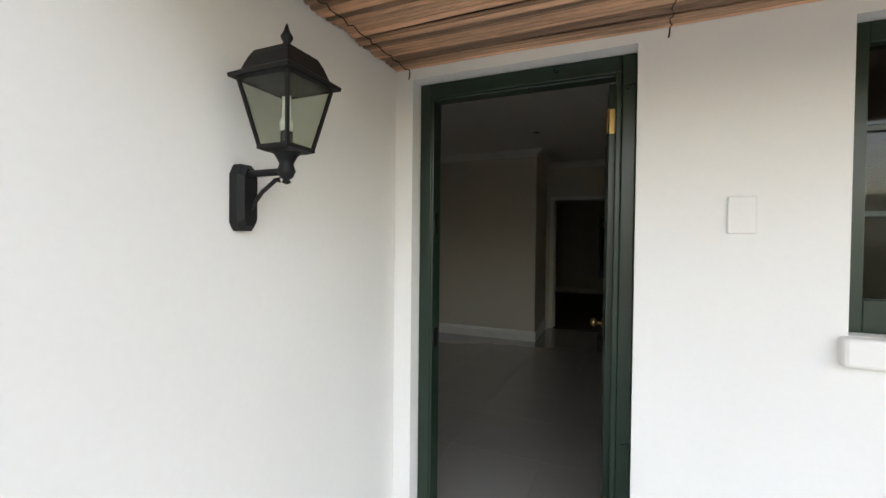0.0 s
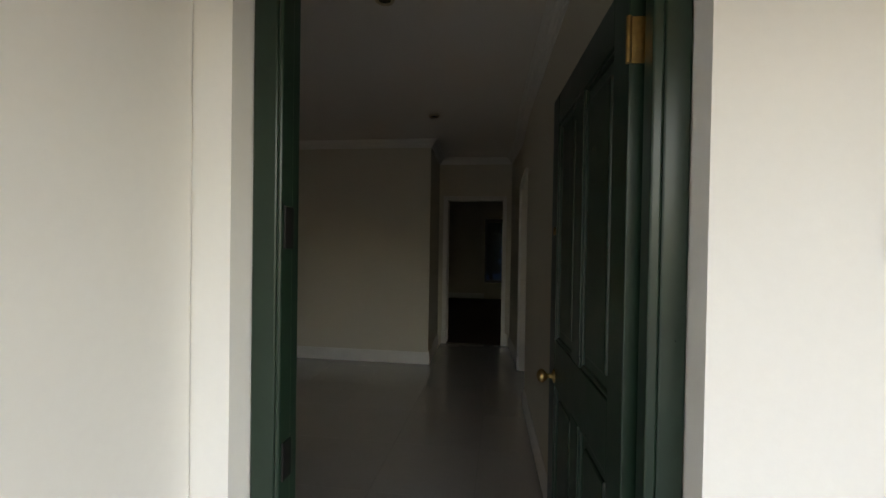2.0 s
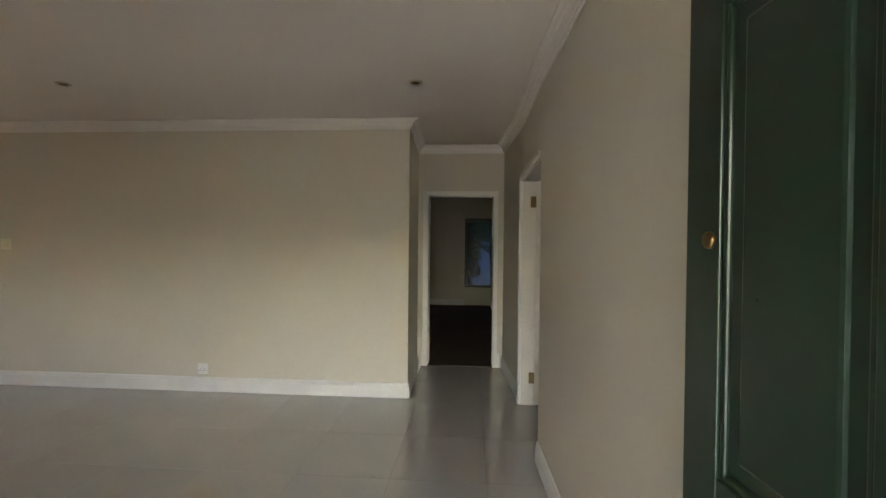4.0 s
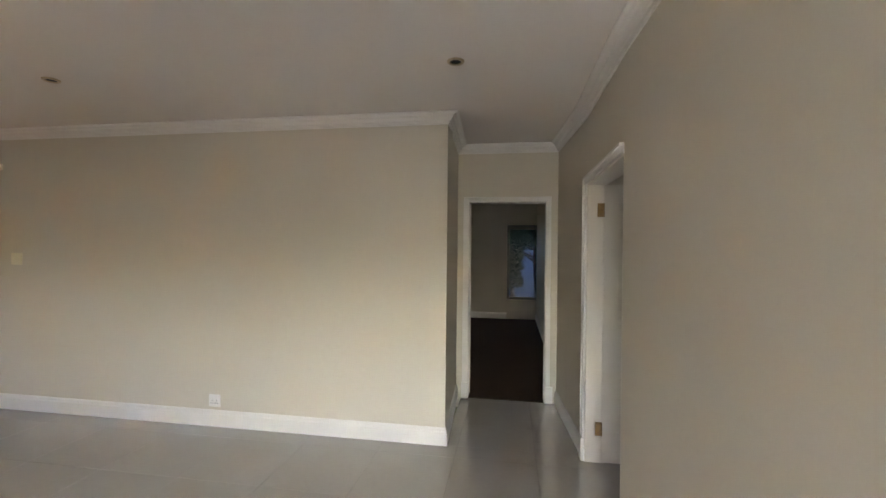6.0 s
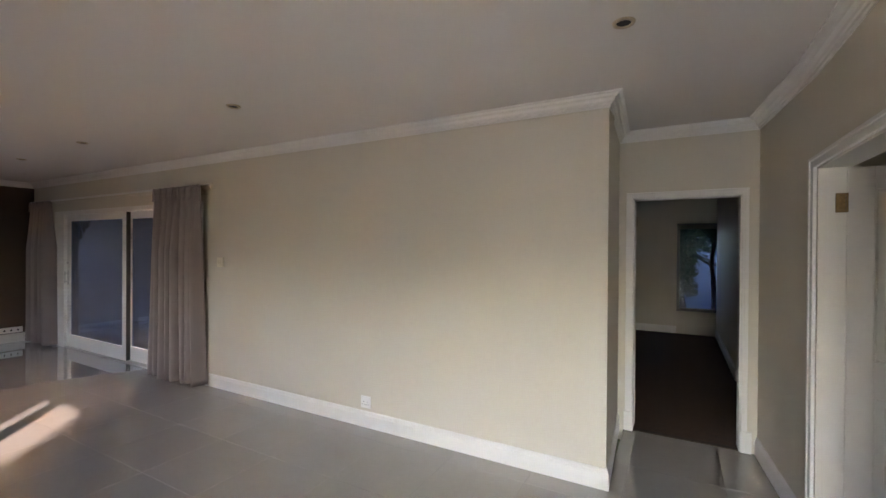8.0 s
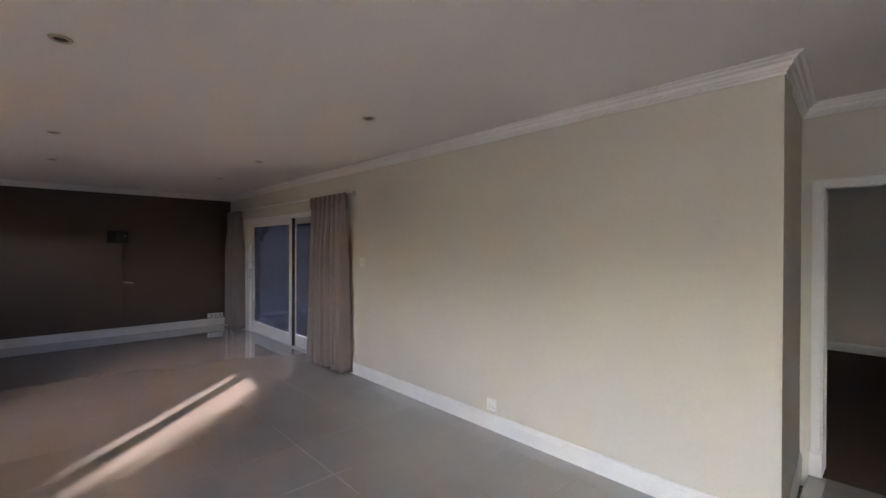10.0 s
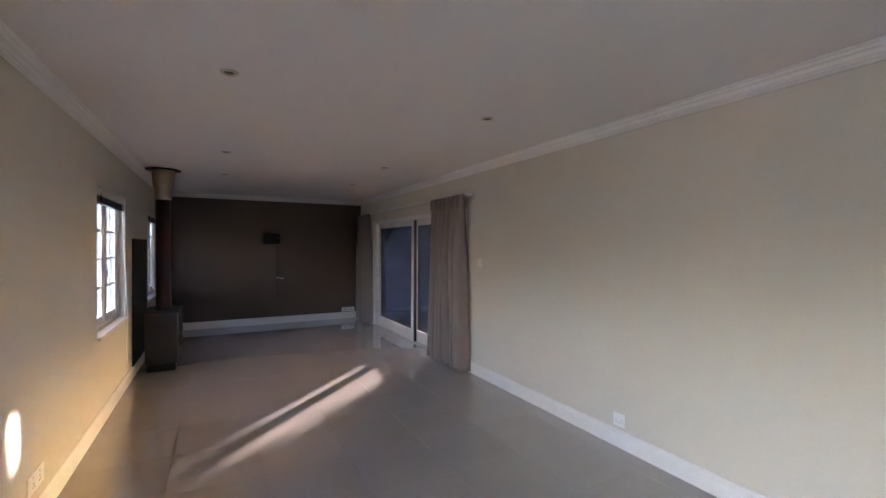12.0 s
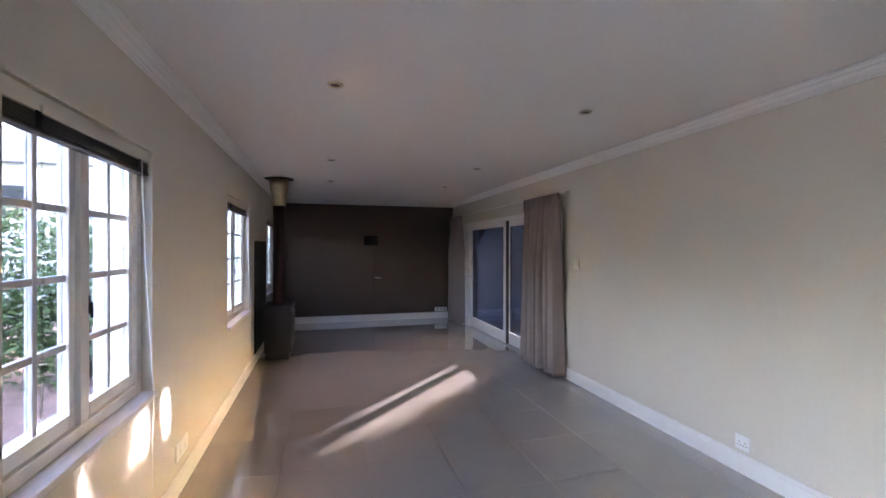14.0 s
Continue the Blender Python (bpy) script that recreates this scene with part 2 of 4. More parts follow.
# the passage walls run slightly askew to the long wall
bm = boxes((-1.27, XC, YL + 0.001, YP, -0.1, 2.749))
for vert in bm.verts:
    if vert.co.y < 7:
        vert.co.y = 6.33
        vert.co.x += (PL - XC) * 0.24
structure("wall_passage_side", lean(bm, 7, PL - XC), BEIGE, "beige painted side wall of the passage", "wall")
structure("wall_brown", boxes((XB - 0.24, XB, YF, YL, -0.1, 2.75)), BROWN, "dark brown painted end wall", "wall")
bm = boxes((XR, XR + 0.14, YF, 4.97, -0.1, 2.75))
for vert in bm.verts:
    if vert.co.y < 3:
        vert.co.x += 0.098
structure("wall_right_near", bm, BEIGE, "beige painted side wall behind the open front door", "wall")
structure("wall_right", lean(boxes((XR, XR + 0.14, 4.97, 6.02, 2.06, 2.75), (XR, XR + 0.14, 6.02, YP, -0.1, 2.75)), 7, PR - XR),
          BEIGE, "beige painted side wall with a doorway", "wall")
structure("wall_passage", boxes((-1.27, -0.99, YP, YP + 0.14, -0.1, 2.75), (-0.99, -0.17, YP, YP + 0.14, 2.055, 2.75), (-0.17, 3.4, YP, YP + 0.14, -0.1, 2.75)),
          BEIGE, "beige painted passage end wall around a doorway", "wall")
structure("ceiling", boxes((-10.2, 3.4, YF, YL, H, H + 0.1), (-1.15, 3.4, YL, YP, H, H + 0.1)), CEIL, "off-white painted flat ceiling", "ceiling")
structure("roof", boxes((-10.4, 3.6, YE - 0.1, 12.6, 2.75, 2.85)), ROOFM, "grey roof above the house", "roof")
# kitchen behind the right-hand wall
structure("wall_kitchen", boxes((3.3, 3.4, YF, YP, -0.1, 2.75)), BEIGE, "plain beige wall closing the side room", "wall")
structure("floor_kitchen", boxes((XR + 0.14, 3.4, YF, YP, -0.1, -0.002)), TILE, "pale floor of the side room", "floor")
# bedroom behind the passage
YB = 12.25
structure("floor_bedroom", boxes((-3.6, 3.4, YP + 0.02, YB + 0.1, -0.1, 0.004)), CARPET, "dark brown carpet", "carpet")
structure("wall_bedroom", boxes((-3.7, -3.6, 7.3, YB, -0.1, 2.75), (-3.7, -0.62, YB, YB + 0.2, -0.1, 2.75), (-0.62, 0.12, YB, YB + 0.2, 2.08, 2.75),
                                (-0.62, 0.12, YB, YB + 0.2, -0.1, 0.42), (0.12, 1.2, YB, YB + 0.2, -0.1, 2.75), (0.02, 0.14, 9.3, YB, -0.1, 2.75),
                                (-3.7, -1.27, YP, 7.3, -0.1, 2.75), (3.3, 3.4, 7.3, 9.3, -0.1, 2.75), (0.14, 3.4, 9.3, 9.4, -0.1, 2.75)),
          BEIGE, "beige bedroom walls in shade", "wall")
structure("ceiling_bedroom", boxes((-3.7, 3.4, YP + 0.14, YB, H, H + 0.1)), CEIL, "off-white bedroom ceiling", "ceiling")

# mouldings
SK = [(0, 0), (0.018, 0), (0.018, 0.105), (0.013, 0.118), (0.013, 0.126), (0.006, 0.14), (0, 0.14)]
CO = [(0, -0.088), (0.009, -0.088), (0.010, -0.074), (0.020, -0.070), (0.022, -0.058), (0.033, -0.052), (0.040, -0.038), (0.042, -0.030), (0.054, -0.027), (0.066, -0.014), (0.085, -0.012), (0.085, -0.001), (0, -0.001)]
bm = bmesh.new()
for a, b, o, m0, m1 in (((XB, YL), (S0, YL), (0, -1), -1, 0), ((S1, YL), (XC, YL), (0, -1), 0, 1), ((XC, YL), (PL, YP), (1, 0), 1, -1),
                        ((XR, 6.1), (PR, YP), (-1, 0), 0, -1), ((XR + 0.098, YF), (XR, 4.97), (-1, 0), -1, 0), ((XB, YF), (DX0 - 0.02, YF), (0, 1), -1, 0),
                        ((XB, YF), (XB, YL), (1, 0), -1, -1)):
    run(bm, SK, (*a, 0), (*b, 0), (*o, 0), m0, m1)
structure("baseboard", bm, TRIM, "white painted skirting with a moulded top", "skirting")
bm = bmesh.new()
for a, b, o, m0, m1 in (((XB, YL), (XC, YL), (0, -1), -1, 1), ((XC, YL), (PL, YP), (1, 0), 1, -1), ((PL, YP), (PR, YP), (0, -1), -1, -1),
                        ((XR, 4.97), (XR, 6.02), (-1, 0), 0, 0), ((XR, 6.02), (PR, YP), (-1, 0), 0, -1), ((XR + 0.098, YF), (XR, 4.97), (-1, 0), -1, 0), ((XB, YF), (XR + 0.098, YF), (0, 1), -1, -1), ((XB, YF), (XB, YL), (1, 0), -1, -1)):
    run(bm, CO, (*a, H), (*b, H), (*o, 0), m0, m1)
structure("cornice", bm, TRIM, "white stepped plaster cornice", "cornice")
bm = bmesh.new()
run(bm, SK, (-3.6, YB, 0), (-0.62, YB, 0), (0, -1, 0))
run(bm, SK, (0.02, 9.3, 0), (0.02, YB, 0), (-1, 0, 0))
structure("baseboard_bedroom", bm, TRIM, "white skirting in the bedroom", "skirting")

# outdoors
bm = bmesh.new()
box(bm, -400, 400, -400, 400, -0.30, -0.165)
structure("ground", bm, EARTH, "garden earth and lawn reaching far off", "ground")
structure("porch_floor", boxes((-1.1, 6, -6, YE, -0.2, -0.10)), PORCH, "pale porch paving", "pavement")
structure("patio", boxes((-11.2, -3.0, 6.33, 11.5, -0.2, -0.06)), PATIO, "dark paved covered patio", "pavement")
structure("wall_patio", boxes((-11.15, -10.9, 6.33, 9.62, -0.2, 2.6), (-3.2, -3.0, 6.33, 10.4, -0.2, 2.6)), PLASTER, "white patio wall in bluish shade", "wall")
structure("baseboard_patio", boxes((-10.9, -10.87, 6.33, 9.62, -0.06, 0.07)), TRIM, "pale plinth along the patio wall", "skirting")
# unseen wall added to keep the bright sun-side sky out of the room
structure("wall_patio_sky_block", boxes((-10.1, -3.0, 10.25, 10.45, -0.2, 2.44), bevel=0.01), PLASTER, "added unseen white wall blocking low sky beyond the patio", "wall")
# the low front beam is added to cap how high the sun reaches indoors
structure("roof_patio", boxes((-11.2, -3.0, 6.33, 9.9, 2.45, 2.6), (-10.1, -3.0, 9.9, 10.45, 2.45, 2.6), (-11.2, -3.0, 9.7, 9.9, 2.06, 2.45)), ROOFM, "roof over the patio with an added beam capping the sun", "roof")

# ---- entrance ----
fr = thing("door_frame", (-0.32, 2.1, 0), "dark green painted wooden entrance door frame", "door frame", kind="structure")
JY0, JY1 = 2.055, 2.165
part("jamb", boxes((DX0 + 0.002, DX0 + 0.062, JY0, JY1, -0.006, DZ - 0.002), (DX0 + 0.062, DX0 + 0.074, JY0 + 0.0, JY0 + 0.055, -0.006, DZ - 0.07), bevel=0.005), GREEN, fr)
part("jamb", boxes((DX1 - 0.055, DX1 - 0.002, JY0, JY1, -0.006, DZ - 0.002), (DX1 - 0.078, DX1 - 0.055, JY0, JY0 + 0.055, -0.006, DZ - 0.07), bevel=0.005), GREEN, fr)
part("head", boxes((DX0 + 0.062, DX1 - 0.055, JY0, JY1, DZ - 0.07, DZ - 0.002), (DX0 + 0.074, DX1 - 0.078, JY0, JY0 + 0.055, DZ - 0.085, DZ - 0.07), bevel=0.005), GREEN, fr)
part("strike_plate", boxes((DX0 + 0.072, DX0 + 0.0785, JY0 + 0.01, JY0 + 0.05, 1.40, 1.50), bevel=0.002), BLACK, fr, "dark strike plate")
part("strike_plate", boxes((DX0 + 0.072, DX0 + 0.0785, JY0 + 0.01, JY0 + 0.05, 0.86, 0.95), bevel=0.002), BLACK, fr, "dark strike plate")


def panel_door(ob, w, h, t, material):
    """Stiles, rails and raised panels of a door leaf: hinge edge at x 0, leaf along +x, thickness along +y, standing on z 0.008."""
    s, z0 = 0.105, 0.008
    for a in (0, w - s):
        part("stile", boxes((a, a + s, 0, t, z0, h), bevel=0.003), material, ob)
    rails = [(z0, 0.22), (0.86, 1.04), (h - 0.12, h)]
    for a, b in rails:
        part("rail", boxes((s, w - s, 0.001, t - 0.001, a, b), bevel=0.003), material, ob)
    mid = w / 2
    part("muntin", boxes((mid - 0.05, mid + 0.05, 0.001, t - 0.001, 0.22, 0.86), (mid - 0.05, mid + 0.05, 0.001, t - 0.001, 1.04, h - 0.12), bevel=0.003), material, ob)
    for a, b in ((s, mid - 0.05), (mid + 0.05, w - s)):
        for c, d in ((0.22, 0.86), (1.04, h - 0.12)):
            bm = boxes((a, b, t * 0.5 - 0.006, t * 0.5 + 0.006, c, d))
            box(bm, a + 0.045, b - 0.045, t * 0.5 - 0.014, t * 0.5 + 0.014, c + 0.045, d - 0.045, bevel=0.008)
            for e in ((a, a + 0.014), (b - 0.014, b)):
                box(bm, *e, 0.006, t - 0.006, c, d, bevel=0.005)
            for e in ((c, c + 0.014), (d - 0.014, d)):
                box(bm, a + 0.014, b - 0.014, 0.006, t - 0.006, *e, bevel=0.005)
            part("panel", bm, material, ob)


gd = thing("door_1", (0.096, 2.122, 0), "dark green panelled wooden front door standing open", "door", kind="structure", rz=93.6)
panel_door(gd, 0.875, 2.02, 0.044, GREEN)
KN = [(0.012, 0.0), (0.026, 0.002), (0.026, 0.006), (0.010, 0.012), (0.009, 0.03), (0.018, 0.036), (0.026, 0.046), (0.027, 0.055), (0.020, 0.066), (0.006, 0.071)]
kb = part("knob", lathe(KN, (0.755, 0.044, 0.90), 'Y'), BRASS, gd, "round brass knob", smooth=True)
part("lock", lathe([(0.016, 0), (0.016, 0.006), (0.013, 0.009), (0.009, 0.009)], (0.795, 0.044, 1.475), 'Y'), TARNISH, gd, "round tarnished brass lock cylinder", smooth=True)
for z in (1.815, 0.20):
    hb = boxes((-0.0035, -0.0005, 0.004, 0.040, z, z + 0.10))
    lathe([(0.006, 0), (0.006, 0.1)], (-0.004, 0.047, z), n=10, bm=hb)
    for q in (0.015, 0.05, 0.085):
        lathe([(0.0035, -0.0045), (0.0035, -0.0032)], (0, 0.014 + 0.012 * (q == 0.05), z + q), 'X', n=8, bm=hb)
    part("hinge", hb, BRASS, gd, "brass butt hinge")

# blank cover plate on the outside wall
pl = thing("cover_plate", (0.49, YE, 1.40), "white blank electrical cover plate on the plaster", "cover plate")
part("plate", boxes((0.448, 0.532, YE - 0.012, YE, 1.402, 1.53), bevel=0.004), PLASTER, pl)

# kitchen window
kw = thing("window_4", (1.28, 2.08, 1.08), "dark green wooden small-paned window", "window", kind="structure")
part("window_frame", boxes((0.78, 0.84, 2.05, 2.13, 1.08, 2.09), (1.72, 1.78, 2.05, 2.13, 1.08, 2.09), (0.84, 1.72, 2.05, 2.13, 1.08, 1.19), (0.84, 1.72, 2.05, 2.13, 2.02, 2.09),
                           (1.25, 1.31, 2.05, 2.13, 1.15, 2.02), bevel=0.004), GREEN, kw)
bm = bmesh.new()
for z in (1.47, 1.75):
    box(bm, 0.84, 1.25, 2.07, 2.10, z - 0.011, z + 0.011, 0.003)
    box(bm, 1.31, 1.72, 2.07, 2.10, z - 0.011, z + 0.011, 0.003)
part("glazing_bars", bm, GREEN, kw)
g = part("pane", boxes((0.84, 1.25, 2.084, 2.088, 1.19, 2.02), (1.31, 1.72, 2.084, 2.088, 1.19, 2.02)), GLASS, kw)
g.visible_shadow = False
part("window_sill", boxes((0.755, 1.805, YE - 0.045, 2.05, 0.985, 1.078), bevel=0.012), PLASTER, kw, "white plastered sill")

# ---- lantern ----
LX, LY = -0.695, 1.10


def lz(z):
    return float(np.interp(z, (1.485, 1.572, 1.742, 1.815, 1.90), (1.512, 1.598, 1.775, 1.862, 1.935)))


ln = thing("wall_lantern", (XL, LY, 1.39), "black cast metal wall lantern with clear glass", "lantern")
bm = bmesh.new()
pr = [(-0.031, 1.41), (-0.018, 1.388), (0.018, 1.388), (0.031, 1.41), (0.031, 1.545), (0.018, 1.572), (-0.018, 1.572), (-0.031, 1.545)]
fa = [bm.verts.new((XL, LY + a, z)) for a, z in pr]
fb = [bm.verts.new((XL + 0.030, LY + a, z)) for a, z in pr]
fc = [bm.verts.new((XL + 0.048, LY + a * 0.7, 1.48 + (z - 1.48) * 0.85)) for a, z in pr]
for u, v in ((fa, fb), (fb, fc)):
    for i in range(8):
        bm.faces.new((u[i], u[(i + 1) % 8], v[(i + 1) % 8], v[i]))
bm.faces.new(fa)
bm.faces.new(fc)
part("wall_plate", bm, BLACK, ln)
part("arm", tube([(XL + 0.02, LY, 1.545), (XL + 0.05, LY, 1.546), (LX - 0.03, LY, 1.546), (LX, LY, 1.546)], [0.016, 0.010, 0.010, 0.012], 12), BLACK, ln, smooth=True)
part("brace", tube([(XL + 0.025, LY, 1.425), (XL + 0.05, LY, 1.455), (XL + 0.09, LY, 1.495), (XL + 0.14, LY, 1.526), (XL + 0.15, LY, 1.522), (XL + 0.148, LY, 1.53)], 0.006, 8), BLACK, ln, smooth=True)
part("socket_base", lathe([(r_, lz(z_)) for r_, z_ in [(0.004, 1.485), (0.012, 1.49), (0.008, 1.497), (0.018, 1.505), (0.024, 1.52), (0.018, 1.538), (0.022, 1.548), (0.030, 1.562), (0.044, 1.572)]], (LX, LY, 0), n=20), BLACK, ln, smooth=True)


def ring4(h, z):
    return [Vector((LX + sx * h, LY + sy * h, z)) for sx, sy in ((-1, -1), (1, -1), (1, 1), (-1, 1))]


def frustum(bm, levels):
    rs = [[bm.verts.new(p) for p in ring4(h * 0.66, lz(z))] for h, z in levels]
    for a, b in zip(rs, rs[1:]):
        for i in range(4):
            bm.faces.new((a[i], a[(i + 1) % 4], b[(i + 1) % 4], b[i]))
    bm.faces.new(rs[0])
    bm.faces.new(rs[-1])
    return bm


ZB, ZT, HB, HT = lz(1.580), lz(1.742), 0.047, 0.082
part("base_tray", frustum(bmesh.new(), [(0.055, 1.568), (0.078, 1.574), (0.078, 1.584), (0.070, 1.586)]), BLACK, ln)
for a, b in zip(ring4(HB, ZB), ring4(HT, ZT)):
    part("corner_bar", tube([a, b], 0.0055, 4), BLACK, ln)
lo, hi = ring4(HT, ZT), ring4(HB, ZB)
for r_ in (lo, hi):
    bm = bmesh.new()
    for i in range(4):
        tube([r_[i], r_[(i + 1) % 4]], 0.005, 4, bm)
    part("rim", bm, BLACK, ln)
for i in range(4):
    bm = bmesh.new()
    v = [bm.verts.new(p) for p in (hi[i], hi[(i + 1) % 4], lo[(i + 1) % 4], lo[i])]
    f = bm.faces.new(v)
    r = bmesh.ops.extrude_face_region(bm, geom=[f])
    c = (f.calc_center_median() - Vector((LX, LY, f.calc_center_median().z))).normalized() * -0.003
    bmesh.ops.translate(bm, verts=[e for e in r["geom"] if isinstance(e, bmesh.types.BMVert)], vec=c)
    g = part("pane", bm, LAMPGLASS, ln, "clear glass pane")
    g.visible_shadow = False
part("roof", frustum(bmesh.new(), [(0.150, 1.742), (0.152, 1.750), (0.118, 1.762), (0.100, 1.790), (0.085, 1.806), (0.060, 1.814), (0.02, 1.818)]), BLACK, ln)
part("finial", lathe([(r_, lz(z_)) for r_, z_ in [(0.022, 1.815), (0.026, 1.822), (0.012, 1.834), (0.009, 1.84), (0.015, 1.852), (0.016, 1.86), (0.009, 1.872), (0.003, 1.895), (0.001, 1.90)]], (LX, LY, 0), n=16), BLACK, ln, smooth=True)
part("bulb_holder", lathe([(r_, lz(z_)) for r_, z_ in [(0.016, 1.585), (0.016, 1.622), (0.013, 1.624)]], (LX, LY, 0), n=14), DARK, ln)
bb = lathe([(r_, lz(z_)) for r_, z_ in [(0.017, 1.624), (0.018, 1.645), (0.014, 1.656)]], (LX, LY, 0), n=14)
for dx, dy in ((-0.009, 0), (0.009, 0), (0, 0.009)):
    tube([(LX + dx, LY + dy, lz(1.655)), (LX + dx, LY + dy, lz(1.712))], 0.005, 8, bb)
part("bulb", bb, BULB, ln, "white energy-saving bulb", smooth=True)


copy_thing(ln, pose(-10.9, 6.98, 1.72))


# ---- long room: windows ----
def casement(name, xs, label):
    a, b = xs
    y0, y1 = 2.135, 2.195
    w = thing(name, ((a + b) / 2, 2.16, WZ0), label, "window", kind="structure")
    m = (a + b) / 2
    part("window_frame", boxes((a, a + 0.055, y0, y1 + 0.01, WZ0, WZ1), (b - 0.055, b, y0, y1 + 0.01, WZ0, WZ1), (a + 0.055, b - 0.055, y0, y1 + 0.01, WZ0, WZ0 + 0.055),
                               (a + 0.055, b - 0.055, y0, y1 + 0.01, WZ1 - 0.055, WZ1), (m - 0.03, m + 0.03, y0, y1 + 0.01, WZ0 + 0.055, WZ1 - 0.055), bevel=0.004), TRIM, w)
    for c, d in ((a + 0.058, m - 0.033), (m + 0.033, b - 0.058)):
        s = 0.045
        z0, z1 = WZ0 + 0.058, WZ1 - 0.058
        sash = part("sash", boxes((c, c + s, y0 + 0.01, y1 - 0.008, z0, z1), (d - s, d, y0 + 0.01, y1 - 0.008, z0, z1), (c + s, d - s, y0 + 0.01, y1 - 0.008, z0, z0 + 0.06),
                                  (c + s, d - s, y0 + 0.01, y1 - 0.008, z1 - s, z1), bevel=0.004), TRIM, w)
        mid = (c + d) / 2
        bm = boxes((mid - 0.014, mid + 0.014, y0 + 0.018, y1 - 0.016, z0 + 0.06, z1 - s), bevel=0.004)
        zz = [z0 + 0.06 + (z1 - s - z0 - 0.06) * k / 4 for k in range(5)]
        for z in zz[1:4]:
            box(bm, c + s, d - s, y0 + 0.02, y1 - 0.018, z - 0.014, z + 0.014, 0.004)
        part("glazing_bars", bm, TRIM, sash)
        for p, q in ((c + s, mid - 0.014), (mid + 0.014, d - s)):
            for u, v in zip(zz, zz[1:]):
                g = part("pane", boxes((p, q, 2.162, 2.165, u + 0.014, v - 0.014)), GLASS, sash)
                g.visible_shadow = False
        hx = d - s / 2
        part("latch", boxes((hx - 0.008, hx + 0.008, y1 - 0.008, y1 + 0.006, 1.32, 1.40), (hx - 0.006, hx + 0.006, y1 + 0.006, y1 + 0.016, 1.30, 1.37), bevel=0.003), BLACK, sash, "dark metal latch")
    part("window_sill", boxes((a - 0.0, b + 0.0, y1 + 0.012, YF + 0.030, WZ0 - 0.03, WZ0 + 0.002), bevel=0.006), SILL, w, "painted inner sill")
    part("outer_sill", boxes((a, b, YE - 0.04, y0, WZ0 - 0.05, WZ0 + 0.002), bevel=0.006), PLASTER, w)
    # blind drawn up under the head
    bl = thing("venetian_blind", (m, 2.24, 2.0), "dark wooden venetian blind drawn fully up in the window", "blind", "window blinds")
    part("headrail", boxes((a + 0.012, b - 0.012, 2.195, 2.250, 2.068, 2.132), bevel=0.004), BEIGE, bl)
    for k in range(6):
        z = 2.064 - k * 0.0075
        part("slat", boxes((a + 0.016, b - 0.016, 2.202 + 0.001 * (k % 3), 2.246 + 0.001 * (k % 2), z - 0.0032, z)), BLIND, bl)
    part("bottom_rail", boxes((a + 0.014, b - 0.014, 2.201, 2.248, 2.000, 2.018), bevel=0.004), BLIND, bl)
    for x in (a + 0.15, b - 0.18):
        part("bracket", boxes((x - 0.012, x + 0.012, 2.250, 2.256, 2.005, 2.068), bevel=0.002), DARK, bl)
    part("wand", tube([(b - 0.19, 2.256, 2.09), (b - 0.19, 2.262, 1.7), (b - 0.185, 2.258, 1.02)], 0.005, 8), LAMPGLASS, bl, "clear plastic tilt wand")
    part("cord", tube([(a + 0.13, 2.256, 2.06), (a + 0.12, 2.265, 1.6), (a + 0.095, 2.29, 0.95), (a + 0.085, 2.297, 0.82), (a + 0.075, 2.285, 0.55), (a + 0.07, 2.287, 0.30)], 0.0025, 6), PLASTIC, bl, "thin pull cord")
    return w


casement("window_1", W1, "white wooden casement window with small panes")
casement("window_2", W2, "white wooden casement window with small panes")
casement("window_3", W3, "white wooden casement window behind the stove")

